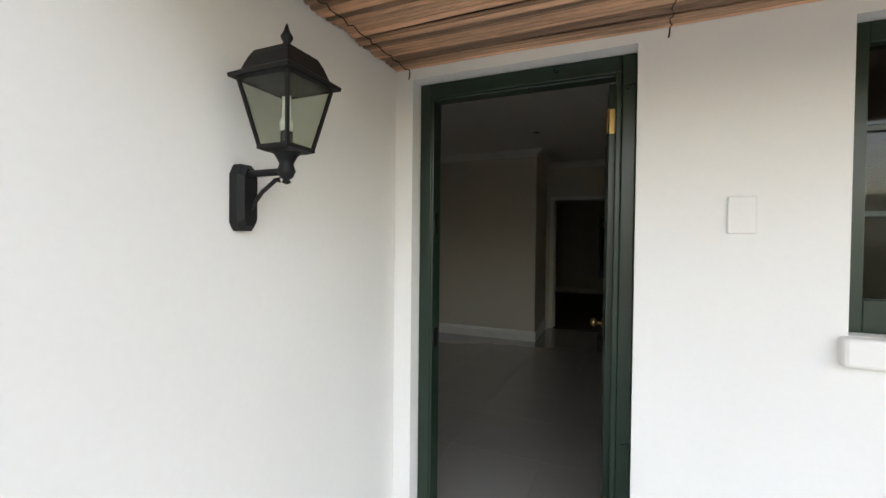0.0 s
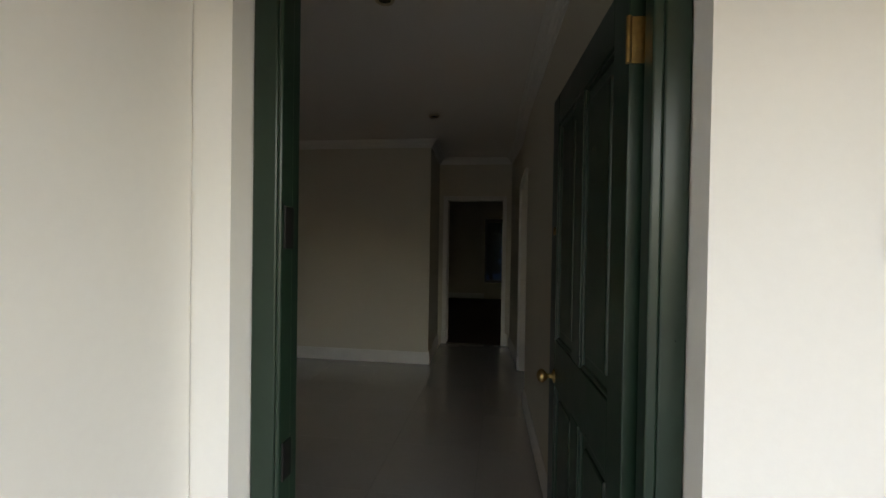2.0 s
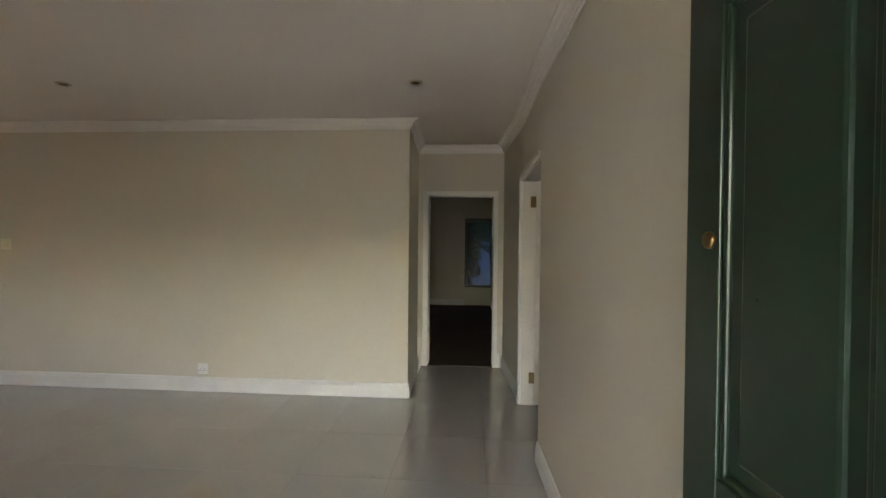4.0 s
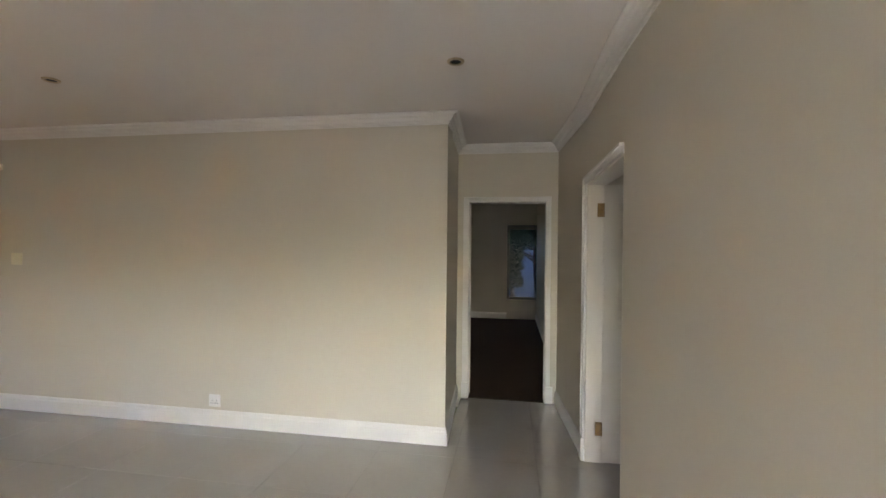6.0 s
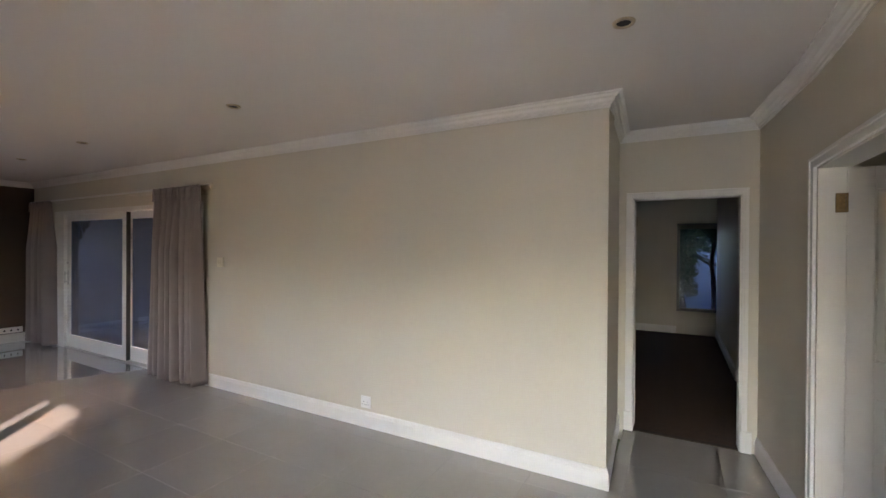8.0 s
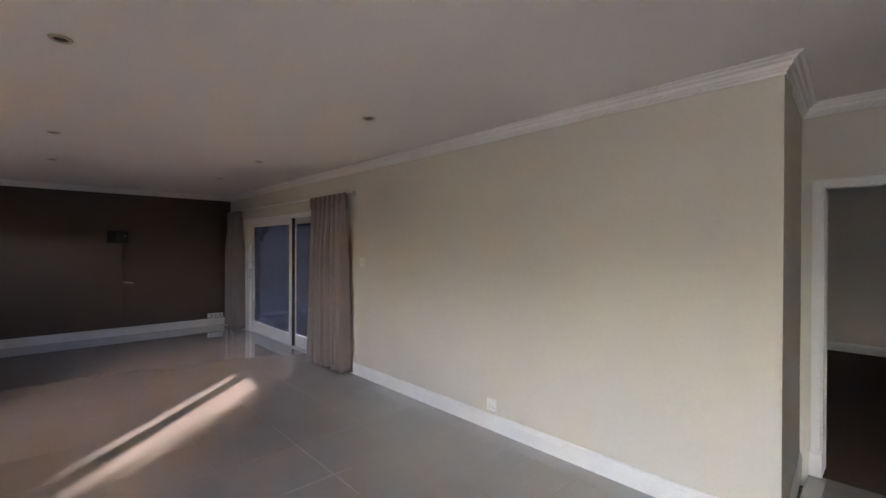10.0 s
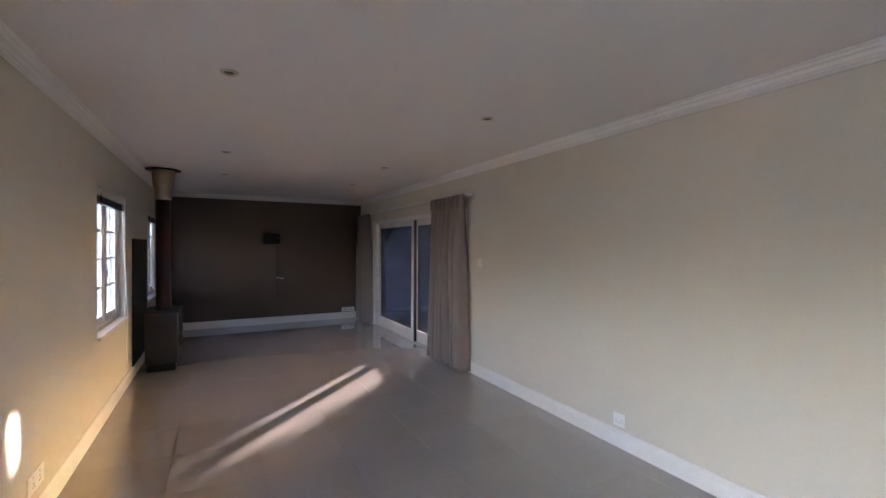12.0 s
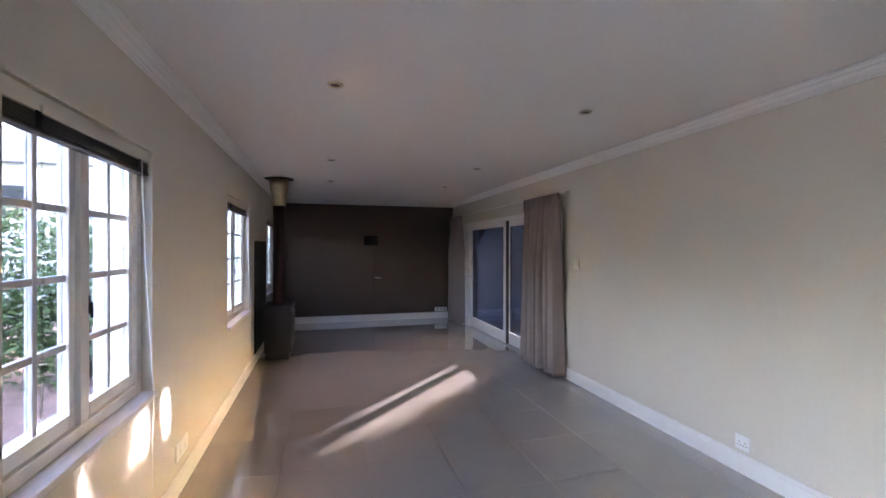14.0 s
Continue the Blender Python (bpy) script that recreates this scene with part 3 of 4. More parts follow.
# ---- sliding door ----
sd = thing("sliding_door", (-7.2, 6.15, 0), "white framed sliding glass door to the patio, closed", "sliding door", kind="structure")
part("door_frame", boxes((S0, S0 + 0.33, YL - 0.012, 6.26, 0, SZ), (S1 - 0.06, S1, YL - 0.012, 6.26, 0, SZ), (S0 + 0.33, S1 - 0.06, YL - 0.012, 6.26, SZ - 0.06, SZ), bevel=0.005), TRIM, sd)
part("track", boxes((S0 + 0.33, S1 - 0.06, YL + 0.0, 6.26, -0.004, 0.014), bevel=0.002), STEEL, sd, "dull metal floor track")
for x0, x1, y in ((-9.0, -7.235, 6.09), (-7.315, -5.52, 6.145)):
    lf = part("leaf", boxes((x0, x0 + 0.095, y, y + 0.045, 0.016, SZ - 0.06), (x1 - 0.095, x1, y, y + 0.045, 0.016, SZ - 0.06), (x0 + 0.095, x1 - 0.095, y, y + 0.045, 0.016, 0.205),
                            (x0 + 0.095, x1 - 0.095, y, y + 0.045, SZ - 0.155, SZ - 0.06), bevel=0.004), TRIM, sd)
    g = part("pane", boxes((x0 + 0.095, x1 - 0.095, y + 0.02, y + 0.025, 0.205, SZ - 0.155)), DOORGLASS, lf, "large glass pane with the patio's blue shade in its tint")
    g.visible_shadow = False
    if x0 < -8:
        part("seal", boxes((x1 + 0.001, x1 + 0.020, y + 0.004, y + 0.050, 0.02, SZ - 0.062), bevel=0.002), DARK, lf, "black brush seal between the leaves")
        part("handle", boxes((x0 + 0.035, x0 + 0.065, y - 0.006, y, 0.98, 1.2), (x0 + 0.042, x0 + 0.058, y - 0.04, y - 0.006, 1.02, 1.036), (x0 + 0.042, x0 + 0.058, y - 0.04, y - 0.006, 1.15, 1.166),
                             (x0 + 0.042, x0 + 0.058, y - 0.05, y - 0.038, 1.0, 1.185), bevel=0.002), STEEL, lf, "metal pull handle")
        part("lock", lathe([(0.016, 0), (0.016, -0.008), (0.008, -0.02)], (x0 + 0.05, y, 1.32), 'Y', 12), STEEL, lf)


# ---- curtains ----
def curtain(x0, x1, ztop, zbot, y, folds, seed, label):
    rnd = random.Random(seed)
    nx, nz = folds * 20, 30
    ph = [rnd.uniform(-0.75, 0.75) for _ in range(folds + 2)]
    c = thing("curtain", ((x0 + x1) / 2, y, zbot), label, "curtain", "curtains at the sliding door")
    bm = bmesh.new()
    grid = []
    for j in range(nz + 1):
        v = j / nz
        z = ztop + (zbot - ztop) * v
        row = []
        for i in range(nx + 1):
            u = i / nx
            k = u * folds
            w = ph[int(k)] * (1 - k % 1) + ph[int(k) + 1] * (k % 1)
            amp = (0.020 + 0.052 * min(1, v * 3)) * (1 + 0.7 * w)
            spread = 1 + 0.05 * v - 0.03 * math.sin(v * 3.1)
            x = (x0 + x1) / 2 + (u - 0.5) * (x1 - x0) * spread + 0.05 * w * (0.3 + v) + 0.02 * math.sin(2 * math.pi * k * 0.5 + 2 * w) * v
            sw = math.sin(2 * math.pi * k + 1.3 * w * (0.4 + v))
            yy = y + amp * (abs(sw) ** 0.7 * (1 if sw > 0 else -1)) + 0.010 * math.sin(2 * math.pi * k * 2 + w * 5) * v + 0.012 * w
            row.append(bm.verts.new((x, yy, z + (0.008 * math.sin(k * 2.2) if j == nz else 0))))
        grid.append(row)
    for j in range(nz):
        for i in range(nx):
            bm.faces.new((grid[j][i], grid[j][i + 1], grid[j + 1][i + 1], grid[j + 1][i]))
    ob = part("drape", bm, FABRIC, c, smooth=True)
    so = ob.modifiers.new("thick", 'SOLIDIFY')
    so.thickness = 0.004
    # gathered heading with pinch pleats
    for i in range(folds + 1):
        px = x0 + (x1 - x0) * i / folds
        bm = bmesh.new()
        for d in (-0.011, 0, 0.011):
            tube([(px + d * 1.4, y - 0.012, ztop + 0.018), (px + d, y - 0.02, ztop - 0.04), (px + d * 0.5, y - 0.022, ztop - 0.085), (px + d * 1.2, y - 0.03, ztop - 0.14)], [0.007, 0.008, 0.006, 0.004], 6, bm)
        part("pleat", bm, FABRIC, c, smooth=True)
    part("heading", boxes((x0 - 0.005, x1 + 0.005, y + 0.004, y + 0.012, ztop - 0.08, ztop + 0.018), bevel=0.002), FABRIC, c)


curtain(-6.24, -5.36, 2.27, 0.02, 5.948, 7, 3, "taupe cloth curtain gathered beside the sliding door")
curtain(-9.98, -9.28, 2.27, 0.02, 5.972, 6, 8, "taupe cloth curtain gathered in the dark corner")
rl = thing("curtain_rail", (-7.5, 6.0, 2.27), "slim white curtain rail above the sliding door", "curtain rail")
part("rail", boxes((-10.04, -5.24, 5.985, 6.012, 2.277, 2.299), bevel=0.004), TRIM, rl)
for x in (-9.7, -7.5, -5.35):
    part("bracket", boxes((x - 0.012, x + 0.012, 6.012, YL, 2.281, 2.295), bevel=0.002), TRIM, rl)
part("batten", boxes((S0, -5.3, YL - 0.016, YL, 2.255, 2.312), bevel=0.003), BEIGE, rl, "wall-coloured wooden batten")

# ---- stove ----
st = thing("wood_stove", (-7.4, 2.58, 0), "black freestanding wood-burning stove with a tall flue", "stove")
part("plinth", boxes((-7.72, -7.19, 2.39, 2.70, 0.0, 0.10), bevel=0.006), STOVE, st)
part("body", boxes((-7.74, -7.16, 2.37, 2.73, 0.10, 0.74), bevel=0.012), STOVE, st)
part("top_plate", boxes((-7.76, -7.145, 2.35, 2.75, 0.74, 0.775), bevel=0.008), STOVE, st)
dr = part("fire_door", boxes((-7.68, -7.24, 2.73, 2.75, 0.30, 0.68), bevel=0.006), STOVE, st)
part("window", boxes((-7.62, -7.30, 2.75, 2.753, 0.36, 0.62)), DARK, dr)
part("handle", tube([(-7.26, 2.75, 0.46), (-7.26, 2.78, 0.46), (-7.26, 2.78, 0.54)], 0.008, 8), STEEL, dr)
part("ash_drawer", boxes((-7.68, -7.24, 2.73, 2.745, 0.14, 0.26), bevel=0.005), STOVE, st)
part("flue", lathe([(0.10, 0.775), (0.105, 0.80), (0.088, 0.82), (0.088, 1.50), (0.092, 1.51), (0.092, 1.53), (0.088, 1.54), (0.088, 2.24)], (-7.44, 2.545, 0), n=28), FLUE, st, "dark red heat-stained flue pipe", smooth=True)
part("collar", lathe([(0.094, 2.22), (0.098, 2.26), (0.096, 2.34), (0.118, 2.40), (0.130, 2.50), (0.13, H - 0.012)], (-7.44, 2.545, 0), n=28), COLLAR, st, "brassy flared flue collar", smooth=True)
part("ceiling_plate", lathe([(0.20, H - 0.012), (0.205, H - 0.006), (0.205, H)], (-7.44, 2.545, 0), n=32), DARK, st, "black round ceiling plate")
hs = thing("heat_shield", (-7.5, 2.28, 0.1), "dark heat shield panel on the wall behind the stove", "heat shield")
part("panel", boxes((-8.10, -7.0, YF + 0.006, YF + 0.022, 0.145, 1.70), bevel=0.003), STOVE, hs)
for x in (-7.95, -7.15):
    for z in (0.3, 1.55):
        part("spacer", lathe([(0.012, 0), (0.012, 0.007)], (x, YF, z), 'Y', 10), STEEL, hs)

# ---- brown wall ----
tv = thing("tv_bracket", (XB, 4.17, 1.65), "black metal television wall bracket with no set on it", "tv bracket")
part("back_plate", boxes((XB, XB + 0.02, 4.03, 4.31, 1.66, 1.87), bevel=0.004), BLACK, tv)
part("arm", boxes((XB + 0.02, XB + 0.10, 4.21, 4.27, 1.70, 1.83), bevel=0.006), BLACK, tv)
part("head_plate", boxes((XB + 0.10, XB + 0.115, 4.15, 4.32, 1.67, 1.86), bevel=0.004), BLACK, tv)
part("bolt", lathe([(0.008, 0), (0.008, 0.008), (0.004, 0.01)], (XB + 0.115, 4.28, 1.78), 'X', 10), STEEL, tv)
cd = thing("cable_duct", (XB, 4.26, 0.22), "dark cable duct running down the brown wall", "cable duct")
part("duct", boxes((XB, XB + 0.014, 4.24, 4.275, 0.22, 1.66), bevel=0.003), BROWN, cd)
part("cable_end", tube([(XB + 0.014, 4.262, 0.95), (XB + 0.03, 4.30, 0.955), (XB + 0.03, 4.36, 0.935), (XB + 0.028, 4.40, 0.94)], 0.006, 8), PLASTIC, cd, "short white cable end")


def plate_y(name, x0, x1, z0, z1, face, out, label, material, holes):
    t = thing(name, ((x0 + x1) / 2, face, z0), label, "socket" if holes else "switch")
    part("plate", boxes((x0, x1, min(face, face + out * 0.011), max(face, face + out * 0.011), z0, z1), bevel=0.003), material, t)
    f = face + out * 0.0115
    if holes:
        for cx in (x0 + (x1 - x0) * 0.3, x0 + (x1 - x0) * 0.7):
            bm = bmesh.new()
            for dx, dz in ((0, 0.014), (-0.011, -0.008), (0.011, -0.008)):
                lathe([(0.0036, -0.001), (0.0036, 0.0008)], (cx + dx, f, (z0 + z1) / 2 - 0.012 + dz), 'Y', 8, bm)
            part("pin_holes", bm, DARK, t)
            part("rocker", boxes((cx - 0.008, cx + 0.008, f - 0.003, f + 0.003, z1 - 0.030, z1 - 0.012), bevel=0.002), material, t)
    else:
        n = 3
        for k in range(n):
            cx = x0 + (x1 - x0) * (k + 0.5) / n
            part("rocker", boxes((cx - 0.014, cx + 0.014, f - 0.004, f + 0.004, (z0 + z1) / 2 - 0.024, (z0 + z1) / 2 + 0.024), bevel=0.002), material, t)


plate_y("wall_socket", -3.108, -3.002, 0.168, 0.274, YL, -1, "white double wall socket low on the long wall", PLASTIC, True)
plate_y("light_switch", -5.185, -5.07, 1.362, 1.472, YL, -1, "ivory light switch beside the curtain", IVORY, False)
plate_y("wall_socket", -4.04, -3.80, 0.22, 0.33, YF, 1, "white double wall socket under the window wall", PLASTIC, True)
sk = thing("socket_strip", (XB, 5.78, 0.15), "white socket strip low on the brown wall", "socket")
part("plate", boxes((XB, XB + 0.014, 5.63, 5.92, 0.152, 0.245), bevel=0.003), PLASTIC, sk)
for y in (5.70, 5.78, 5.86):
    part("pin_holes", lathe([(0.014, 0), (0.014, 0.001)], (XB + 0.0142, y, 0.198), 'X', 12), DARK, sk)


# ---- downlights ----
def downlight(x, y):
    d = thing("downlight", (x, y, H), "small recessed ceiling downlight, switched off", "downlight", "ceiling downlights")
    bm = bmesh.new()
    prof = [(0.030, -0.002), (0.034, -0.009), (0.046, -0.009), (0.050, -0.001)]
    rs = [[bm.verts.new((x + r * math.cos(2 * math.pi * i / 28), y + r * math.sin(2 * math.pi * i / 28), H + z)) for i in range(28)] for r, z in prof]
    for a, b in zip(rs, rs[1:]):
        for i in range(28):
            bm.faces.new((a[i], a[(i + 1) % 28], b[(i + 1) % 28], b[i]))
    part("trim_ring", bm, COLLAR, d, "brushed metal ring", smooth=True)
    part("lens", lathe([(0.031, -0.0035), (0.031, -0.0015)], (x, y, H), n=20), DARK, d)


for p in ((-0.861, 5.138), (-3.488, 5.059), (-5.862, 5.074), (-7.547, 5.127), (-0.808, 3.211), (-3.451, 3.247), (-5.810, 3.263), (-7.442, 3.274)):
    downlight(*p)

# ---- inner doorways ----
AR = [(0, 0), (0.018, 0), (0.018, 0.045), (0.013, 0.052), (0.013, 0.06), (0.006, 0.072), (0, 0.072)]
pf = thing("door_frame", (-0.58, YP, 0), "white painted passage door frame with moulded architrave", "door frame", kind="structure")
part("jamb", boxes((-0.99, -0.965, YP, YP + 0.14, 0, 2.055), bevel=0.003), TRIM, pf)
part("jamb", boxes((-0.195, -0.17, YP, YP + 0.14, 0, 2.055), bevel=0.003), TRIM, pf)
part("head", boxes((-0.965, -0.195, YP, YP + 0.14, 2.03, 2.055), bevel=0.003), TRIM, pf)
part("architrave", boxes((-1.030, -0.975, YP - 0.018, YP, 0, 2.09), bevel=0.004), TRIM, pf)
part("architrave", boxes((-0.185, -0.140, YP - 0.018, YP, 0, 2.09), (-0.185, -0.165, YP - 0.024, YP - 0.016, 0, 2.05), bevel=0.004), TRIM, pf)
part("architrave", boxes((-0.975, -0.185, YP - 0.018, YP, 2.04, 2.09), (-1.030, -0.14, YP - 0.024, YP - 0.016, 2.076, 2.09), bevel=0.004), TRIM, pf)
part("plinth_block", boxes((-0.19, -0.112, YP - 0.026, YP - 0.001, 0, 0.17), bevel=0.006), TRIM, pf)
part("plinth_block", boxes((-1.038, -0.965, YP - 0.026, YP - 0.001, 0, 0.17), bevel=0.006), TRIM, pf)
part("threshold", boxes((-0.965, -0.195, YP + 0.0, YP + 0.05, 0, 0.008), bevel=0.002), BARK, pf, "dark wooden threshold")
bd = thing("door_2", (-0.958, YP + 0.15, 0), "white panelled bedroom door standing open", "door", kind="structure", rz=100.0)
panel_door(bd, 0.76, 2.02, 0.04, CREAM)
lv = lathe([(0.024, 0), (0.024, -0.006), (0.010, -0.010), (0.009, -0.045)], (0.705, 0.0, 1.02), 'Y', 14)
tube([(0.705, -0.042, 1.02), (0.66, -0.045, 1.02), (0.60, -0.042, 1.018)], 0.008, 8, lv)
part("handle", lv, BRASS, bd, "brass lever handle", smooth=True)
for z in (1.80, 0.22):
    part("hinge", boxes((-0.006, 0.03, -0.004, 0.0, z, z + 0.09), bevel=0.001), TARNISH, bd)

rf = thing("door_frame", (XR, 5.5, 0), "white painted side door frame with moulded architrave", "door frame", kind="structure")
part("jamb", boxes((XR, XR + 0.14, 5.99, 6.02, 0, 2.06), bevel=0.003), CREAM, rf)
part("jamb", boxes((XR + 0.001, XR + 0.14, 4.97, 4.985, 0, 2.06), bevel=0.002), CREAM, rf)
part("head", boxes((XR, XR + 0.14, 4.985, 5.99, 2.035, 2.06), bevel=0.003), CREAM, rf)
part("architrave", boxes((XR - 0.018, XR, 6.005, 6.075, 0, 2.10), (XR - 0.026, XR - 0.016, 6.05, 6.075, 0, 2.10), bevel=0.004), TRIM, rf)
part("architrave", boxes((XR - 0.018, XR, 4.97, 6.005, 2.045, 2.10), (XR - 0.026, XR - 0.016, 4.97, 6.05, 2.08, 2.10), bevel=0.004), TRIM, rf)
part("plinth_block", boxes((XR - 0.030, XR - 0.001, 5.998, 6.085, 0, 0.17), bevel=0.006), TRIM, rf)
sdr = thing("door_3", (XR + 0.115, 5.985, 0), "cream panelled wooden door standing open", "door", kind="structure", rz=-2.0)
panel_door(sdr, 0.80, 2.032, 0.04, CREAM)
for z in (1.80, 0.20):
    part("hinge", boxes((-0.045, 0.004, -0.001, 0.006, z, z + 0.10), (-0.006, 0.004, -0.008, 0.002, z, z + 0.10), bevel=0.001), TARNISH, sdr, "tarnished brass hinge")

# bedroom window
bw = thing("window_5", (-0.25, YB + 0.1, 0.32), "dark framed bedroom window onto trees", "window", kind="structure")
part("window_frame", boxes((-0.62, -0.57, YB + 0.08, YB + 0.14, 0.42, 2.08), (0.07, 0.12, YB + 0.08, YB + 0.14, 0.42, 2.08), (-0.57, 0.07, YB + 0.08, YB + 0.14, 0.42, 0.48),
                           (-0.57, 0.07, YB + 0.08, YB + 0.14, 1.98, 2.08), bevel=0.004), BLIND, bw)
g = part("pane", boxes((-0.57, 0.07, YB + 0.10, YB + 0.104, 0.48, 1.98)), BEDGLASS, bw)


# ---- garden ----
def leaves(centre, size, count, leaf, seed, name="crown"):
    """A mass of small folded leaves with an uneven outline."""
    rnd = random.Random(seed)
    vs, fs = [], []
    clumps = []
    for _ in range(max(12, count // 55)):
        clumps.append(Vector((rnd.uniform(-1, 1) * size[0], rnd.uniform(-1, 1) * size[1], rnd.uniform(-1, 1) * size[2])))
    for _ in range(count):
        c = rnd.choice(clumps)
        r = min(size) * 0.5
        p = Vector(centre) + c + Vector((rnd.gauss(0, r * 0.6), rnd.gauss(0, r * 0.6), rnd.gauss(0, r * 0.6)))
        q = Euler((rnd.uniform(0, 6.3), rnd.uniform(0, 6.3), rnd.uniform(0, 6.3))).to_matrix()
        k = leaf * rnd.uniform(0.6, 1.3)
        n = len(vs)
        for v in ((0, -k, 0), (0.4 * k, 0, 0.12 * k), (0, k, 0), (-0.4 * k, 0, 0.12 * k)):
            vs.append(tuple(p + q @ Vector(v)))
        fs += [(n, n + 1, n + 2), (n, n + 2, n + 3)]
    me = bpy.data.meshes.new(name)
    me.from_pydata(vs, [], fs)
    me.materials.append(LEAF)
    return me


def tree(x, y, h, crown, count, leaf, seed, label, z0=-0.17, dx=0.0):
    rnd = random.Random(seed)
    t = thing("tree", (x, y, z0), label, "tree")
    bm = tube([(x, y, z0), (x + 0.04, y + 0.02, z0 + h * 0.25), (x - 0.03, y, z0 + h * 0.5), (x + 0.05, y, z0 + h * 0.75)], [0.09, 0.07, 0.055, 0.03], 9)
    for k in range(7):
        a = rnd.uniform(0, 6.28) if not dx else math.pi + rnd.uniform(-0.5, 0.5)
        zz = z0 + h * rnd.uniform(0.45, 0.7)
        L = crown[0] * rnd.uniform(0.6, 1.0)
        tube([(x, y, zz), (x + L * 0.5 * math.cos(a), y + L * 0.5 * math.sin(a), zz + 0.2 * L), (x + L * math.cos(a), y + L * math.sin(a), zz + 0.55 * L)], [0.035, 0.022, 0.008], 6, bm)
    part("trunk", bm, BARK, t, smooth=True)
    ob = new("crown", leaves((dx, 0, h * 0.8), crown, count, leaf, seed))
    ob.parent = t


def shrub(x, y, size, count, leaf, seed, label):
    t = thing("shrub", (x, y, -0.17), label, "shrub", "garden shrubs")
    bm = bmesh.new()
    rnd = random.Random(seed + 50)
    for _ in range(8):
        dx, dy = rnd.uniform(-.7, .7) * size[0], rnd.uniform(-.7, .7) * size[1]
        tube([(x + dx * 0.3, y + dy * 0.3, -0.17), (x + dx, y + dy, size[2] * 1.2)], [0.02, 0.008], 5, bm)
    part("stems", bm, BARK, t)
    ob = new("foliage", leaves((0, 0, size[2] + 0.12), size, count, leaf, seed))
    ob.parent = t


for sx, sy, seed in ((-7.5, 0.25, 11), (-7.3, -1.45, 12), (-6.9, -3.1, 13), (-9.0, 1.0, 15)):
    shrub(sx, sy, (0.5, 0.85, 1.0), 7500, 0.05, seed, "tall dense green garden shrub beside the paving")
# unseen crown, placed so that it cuts off the sun patch on the floor
tree(-9.9, 9.95, 2.04, (0.5, 0.3, 0.22), 6500, 0.06, 21, "unseen leafy tree beside the patio, set to cut the sun", dx=-0.62)
# unseen tree added to thin the sun on the wall under window_1
tree(-10.6, 10.6, 2.65, (0.6, 0.3, 0.25), 800, 0.06, 24, "added unseen thin tree weakening the sun behind the patio", dx=-0.85)
# unseen shrub, placed to limit the width of the sun patch
shrub(-9.70, 9.9, (0.44, 0.3, 0.62), 9000, 0.05, 14, "unseen green shrub at the patio edge, set to limit the sun")
tree(-0.52, 14.3, 1.9, (0.20, 0.4, 0.75), 5200, 0.06, 22, "leafy tree outside the bedroom window")
tree(0.15, 15.2, 2.9, (0.6, 0.5, 0.5), 4500, 0.06, 23, "leafy tree outside the bedroom window")
# roof and side walls added behind the house to dim the bedroom window
structure("roof_back_shade", boxes((-4, 4, YB + 0.2, 15.9, 2.3, 2.42)), ROOFM, "added low roof that shades the bedroom window", "roof")
structure("wall_back_shade", boxes((-2.2, -2.0, YB + 0.2, 16.2, -0.2, 2.3), (1.6, 1.8, YB + 0.2, 16.2, -0.2, 2.3)), PLASTER, "white side walls added under the shading roof", "wall")
structure("wall_garden", boxes((-6, 6, 16.2, 16.4, -0.2, 1.9)), PLASTER, "white garden wall behind the trees", "wall")
col = thing("pillar", (-4.65, 1.8, -0.17), "white plastered pier on the garden side", "pillar")
part("shaft", boxes((-4.85, -4.45, 1.66, YE, -0.17, 2.72), bevel=0.012), PLASTER, col)
part("base", boxes((-4.88, -4.42, 1.63, YE, -0.17, 0.0), bevel=0.01), PLASTER, col)
hs2 = thing("house", (-20, -4, -0.17), "white neighbouring house beyond the hedge", "house")
part("wall", boxes((-23, -17, -14, 6, -0.17, 4.2)), PLASTER, hs2)
rb = bmesh.new()
v = [rb.verts.new(p) for p in ((-16.6, -14.4, 4.2), (-16.6, 6.4, 4.2), (-23.4, 6.4, 4.2), (-23.4, -14.4, 4.2), (-20, -14.4, 6.0), (-20, 6.4, 6.0))]
for f in ((0, 1, 5, 4), (2, 3, 4, 5), (1, 2, 5), (3, 0, 4), (0, 3, 2, 1)):
    rb.faces.new([v[i] for i in f])
part("roof", rb, ROOFM, hs2)
for y in (-12, -9, -6, -3, 0, 3):
    wd = part("window", boxes((-17.0, -16.95, y - 0.5, y + 0.5, 2.4, 3.6)), TRIM, hs2)
    part("pane", boxes((-16.95, -16.94, y - 0.42, y + 0.42, 2.48, 3.52)), DARK, wd)
bm = bmesh.new()
for i in range(40):
    a0, a1 = radians(180 + i * 4.5), radians(184.5 + i * 4.5)
    h0, h1 = (60 + 26 * noise.noise((math.cos(a) * 3, math.sin(a) * 3, 4)) for a in (a0, a1))
    q = [bm.verts.new((600 * math.cos(a), 600 * math.sin(a), z)) for a, z in ((a0, -5), (a1, -5), (a1, h1), (a0, h0))]
    bm.faces.new(q)
structure("backdrop", bm, HILL, "hazy blue-green hills far away", "hill")

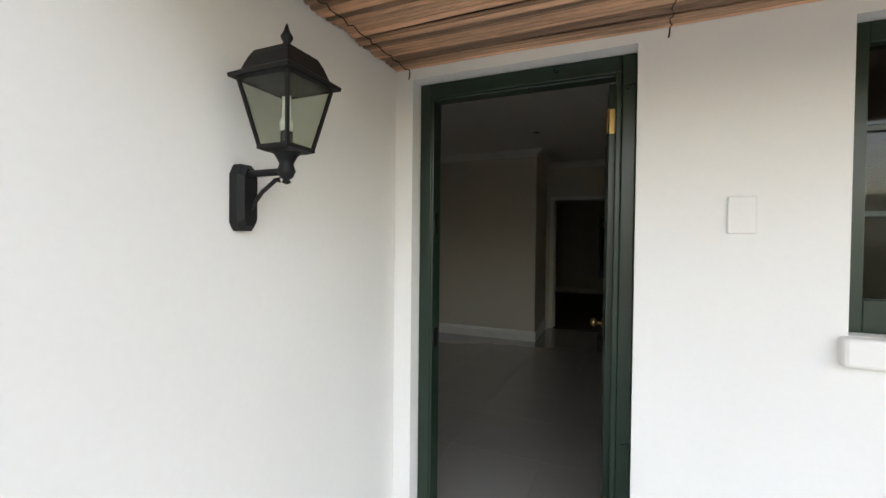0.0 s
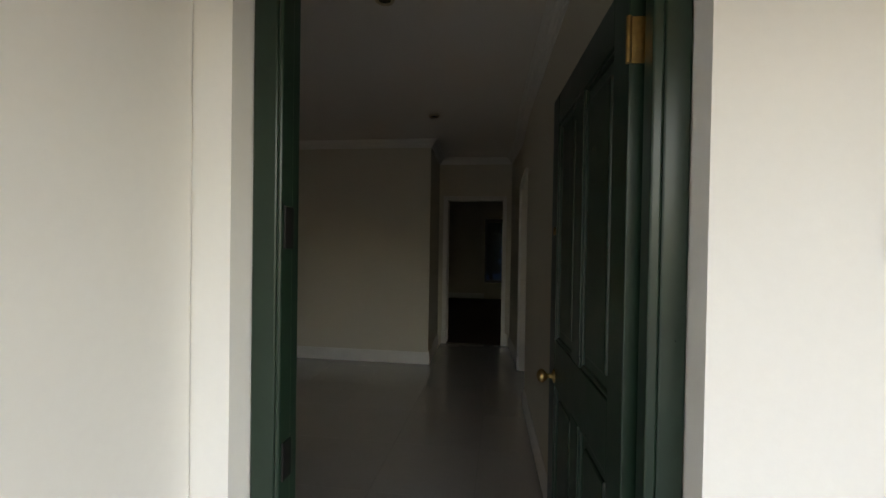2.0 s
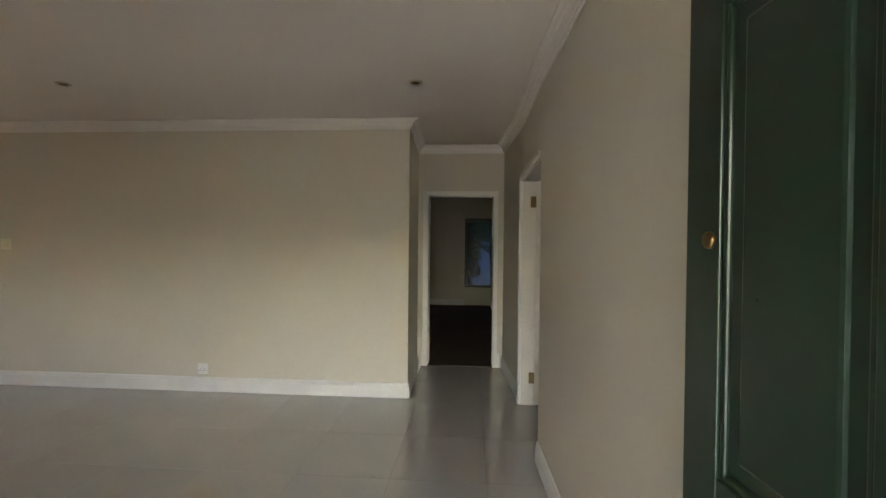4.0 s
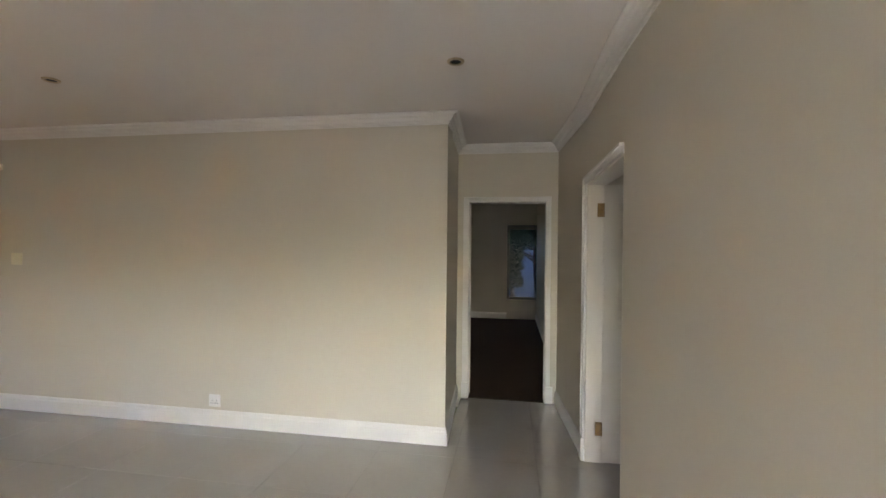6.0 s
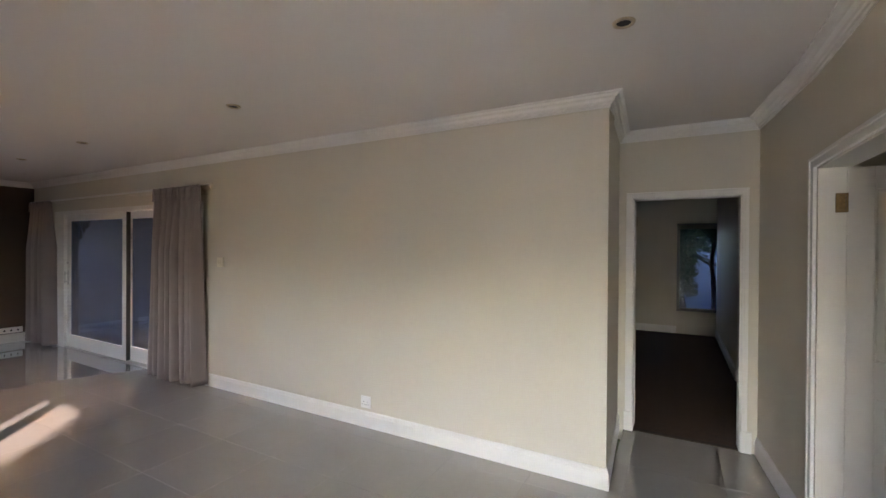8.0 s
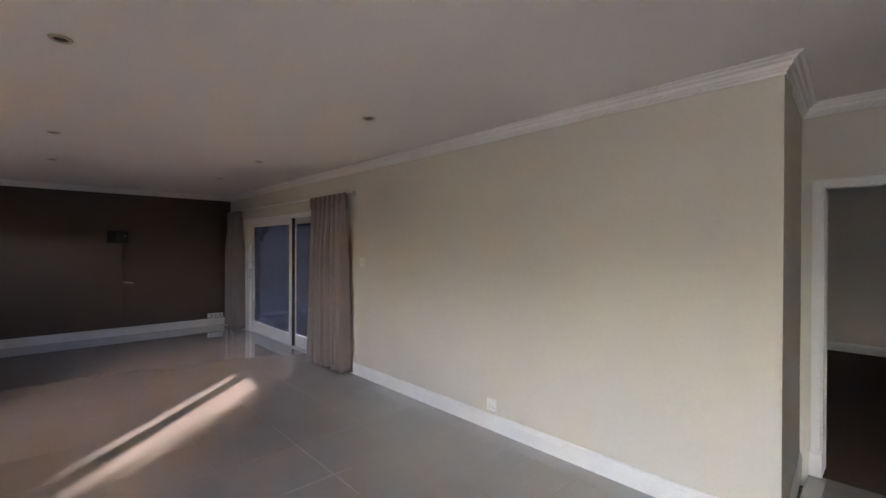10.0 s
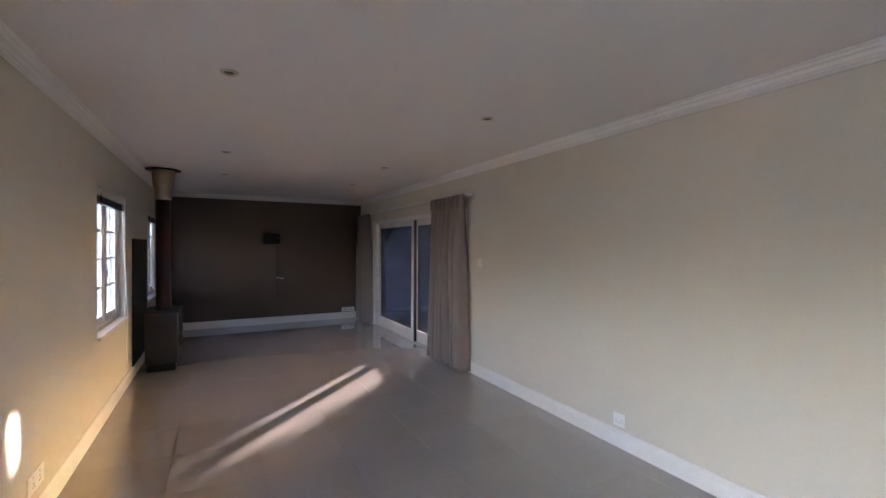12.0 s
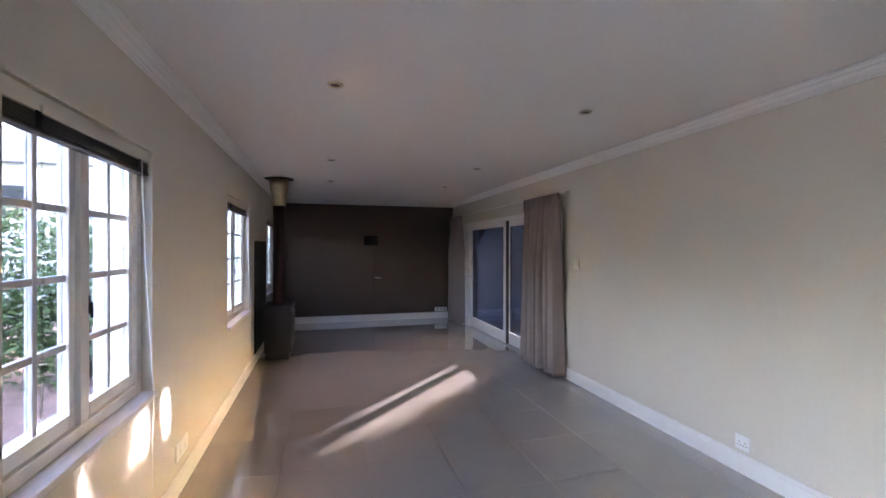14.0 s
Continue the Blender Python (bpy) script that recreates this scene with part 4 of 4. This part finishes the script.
# ---- porch reed ceiling ----
rc = thing("reed_ceiling", (0.8, 1.1, 2.14), "porch ceiling of dry brown reeds tied with wire", "reed ceiling", kind="structure")
structure("porch_boards", boxes((XL, 3.4, 0.3, YE, 2.20, 2.24)), BARK, "dark boards over the reeds", "ceiling")
rnd = random.Random(5)
y = YE - 0.008
while y > 0.35:
    r = rnd.choice((rnd.uniform(0.007, 0.011), rnd.uniform(0.011, 0.021)))
    pts, rad = [], []
    for k in range(9):
        x = XL + 0.005 + (3.3 - XL) * k / 8
        pts.append((x, y - r + 0.012 * noise.noise((x * 1.3, y * 7, 1)), 2.148 + r + 0.006 * (YE - y) + 0.016 * noise.noise((x * 0.9, y * 11, 7))))
        rad.append(r * (1 + 0.12 * math.sin(k * 2.1 + y * 40)))
    part("reed", tube(pts, rad, 7), REED, rc, smooth=True)
    y -= 2 * r * rnd.uniform(0.92, 1.22)
for x in (-0.80, 0.26, 1.3):
    pts = [(x + 0.006 * math.sin(k * 1.7), YE - 0.004 - k * 0.022, 2.143 + 0.006 * 0.022 * k + 0.004 * math.sin(k * 2.6)) for k in range(72)]
    part("wire", tube(pts, 0.0022, 5), WIRE, rc, "rusty tie wire")
    part("wire_end", tube([pts[0], (x, YE - 0.006, 2.128), (x - 0.004, YE - 0.008, 2.108)], 0.003, 5), WIRE, rc)

# ---- floor ----
fl = thing("floor", (-5, 4.2, 0), "glossy cream porcelain tile floor", "tile floor", kind="structure")
part("grout_bed", boxes((-9.99, XR + 0.14, YF, YL, -0.1, -0.004), (XC, XR + 0.14, YL, YP + 0.02, -0.1, -0.004), (S0, S1, YL, 6.33, -0.1, -0.006), (DX0, DX1, YE, YF, -0.1, -0.006)), GROUT, fl)
TS, GAP = 0.6, 0.0011
cache = {}


def tile(x0, x1, y0, y1):
    x0, x1, y0, y1 = x0 + GAP / 2, x1 - GAP / 2, y0 + GAP / 2, y1 - GAP / 2
    w, d = round(x1 - x0, 4), round(y1 - y0, 4)
    if w < 0.01 or d < 0.01:
        return
    if (w, d) not in cache:
        me = bpy.data.meshes.new("tile")
        e = 0.0007
        vs = [(sx * (w / 2 - i), sy * (d / 2 - i), z) for i, z in ((0, -0.008), (0, -e), (e, 0)) for sx, sy in ((-1, -1), (1, -1), (1, 1), (-1, 1))]
        fs = [(8, 9, 10, 11)] + [(k * 4 + i, k * 4 + (i + 1) % 4, k * 4 + 4 + (i + 1) % 4, k * 4 + 4 + i) for k in (0, 1) for i in range(4)]
        me.from_pydata(vs, [], fs)
        me.materials.append(TILE)
        cache[(w, d)] = me
    ob = new("tile", cache[(w, d)])
    ob.parent = fl
    ob.location = Vector(((x0 + x1) / 2, (y0 + y1) / 2, 0)) - ORIGIN[fl.name]


XS = [-0.34 + TS * k for k in range(-17, 3)]
YS = [2.88 + TS * k for k in range(-2, 9)]
for xa in XS:
    for ya in YS:
        for rx0, rx1, ry0, ry1 in ((XB, XR + 0.14, YF, YL), (XC, XR + 0.14, YL, YP + 0.02), (DX0, DX1, YE, YF)):
            a, b, c, d = max(xa, rx0), min(xa + TS, rx1), max(ya, ry0), min(ya + TS, ry1)
            if b > a and d > c:
                tile(a, b, c, d)

# ---- brick paving outside the windows ----
pv = thing("paving", (-4, 0, -0.16), "reddish clay brick garden paving", "paving", kind="structure")
part("sand_bed", boxes((-12.5, -1.12, -4.4, YE, -0.18, -0.135)), SAND, pv)
me = bpy.data.meshes.new("brick")
bm = boxes((-0.108, 0.108, -0.053, 0.053, -0.02, 0.0), bevel=0.0)
bm.to_mesh(me)
bm.free()
me.materials.append(PAVER)
rest = bmesh.new()
count = 0
for j in range(56):
    y = YE - 0.10 - j * 0.112
    for i in range(50):
        x = -1.3 - i * 0.222 - 0.111 * (j % 2)
        if y < -4.3:
            continue
        dz = -0.125 + 0.004 * noise.noise((x * 3, y * 3, 2))
        if -7.0 < x < -4.0 and -1.2 < y < 1.3 and count < 290:
            ob = new("brick", me)
            ob.parent = pv
            ob.location = Vector((x, y, dz)) - ORIGIN[pv.name]
            count += 1
        else:
            q = [rest.verts.new((x + sx * 0.108, y + sy * 0.053, dz)) for sx, sy in ((-1, -1), (1, -1), (1, 1), (-1, 1))]
            rest.faces.new(q)
            w = [rest.verts.new((p.co.x, p.co.y, dz - 0.02)) for p in q]
            for k in range(4):
                rest.faces.new((q[k], q[(k + 1) % 4], w[(k + 1) % 4], w[k]))
tagged(part("outer_bricks", rest, PAVER_FAR, pv), kind="stuff")
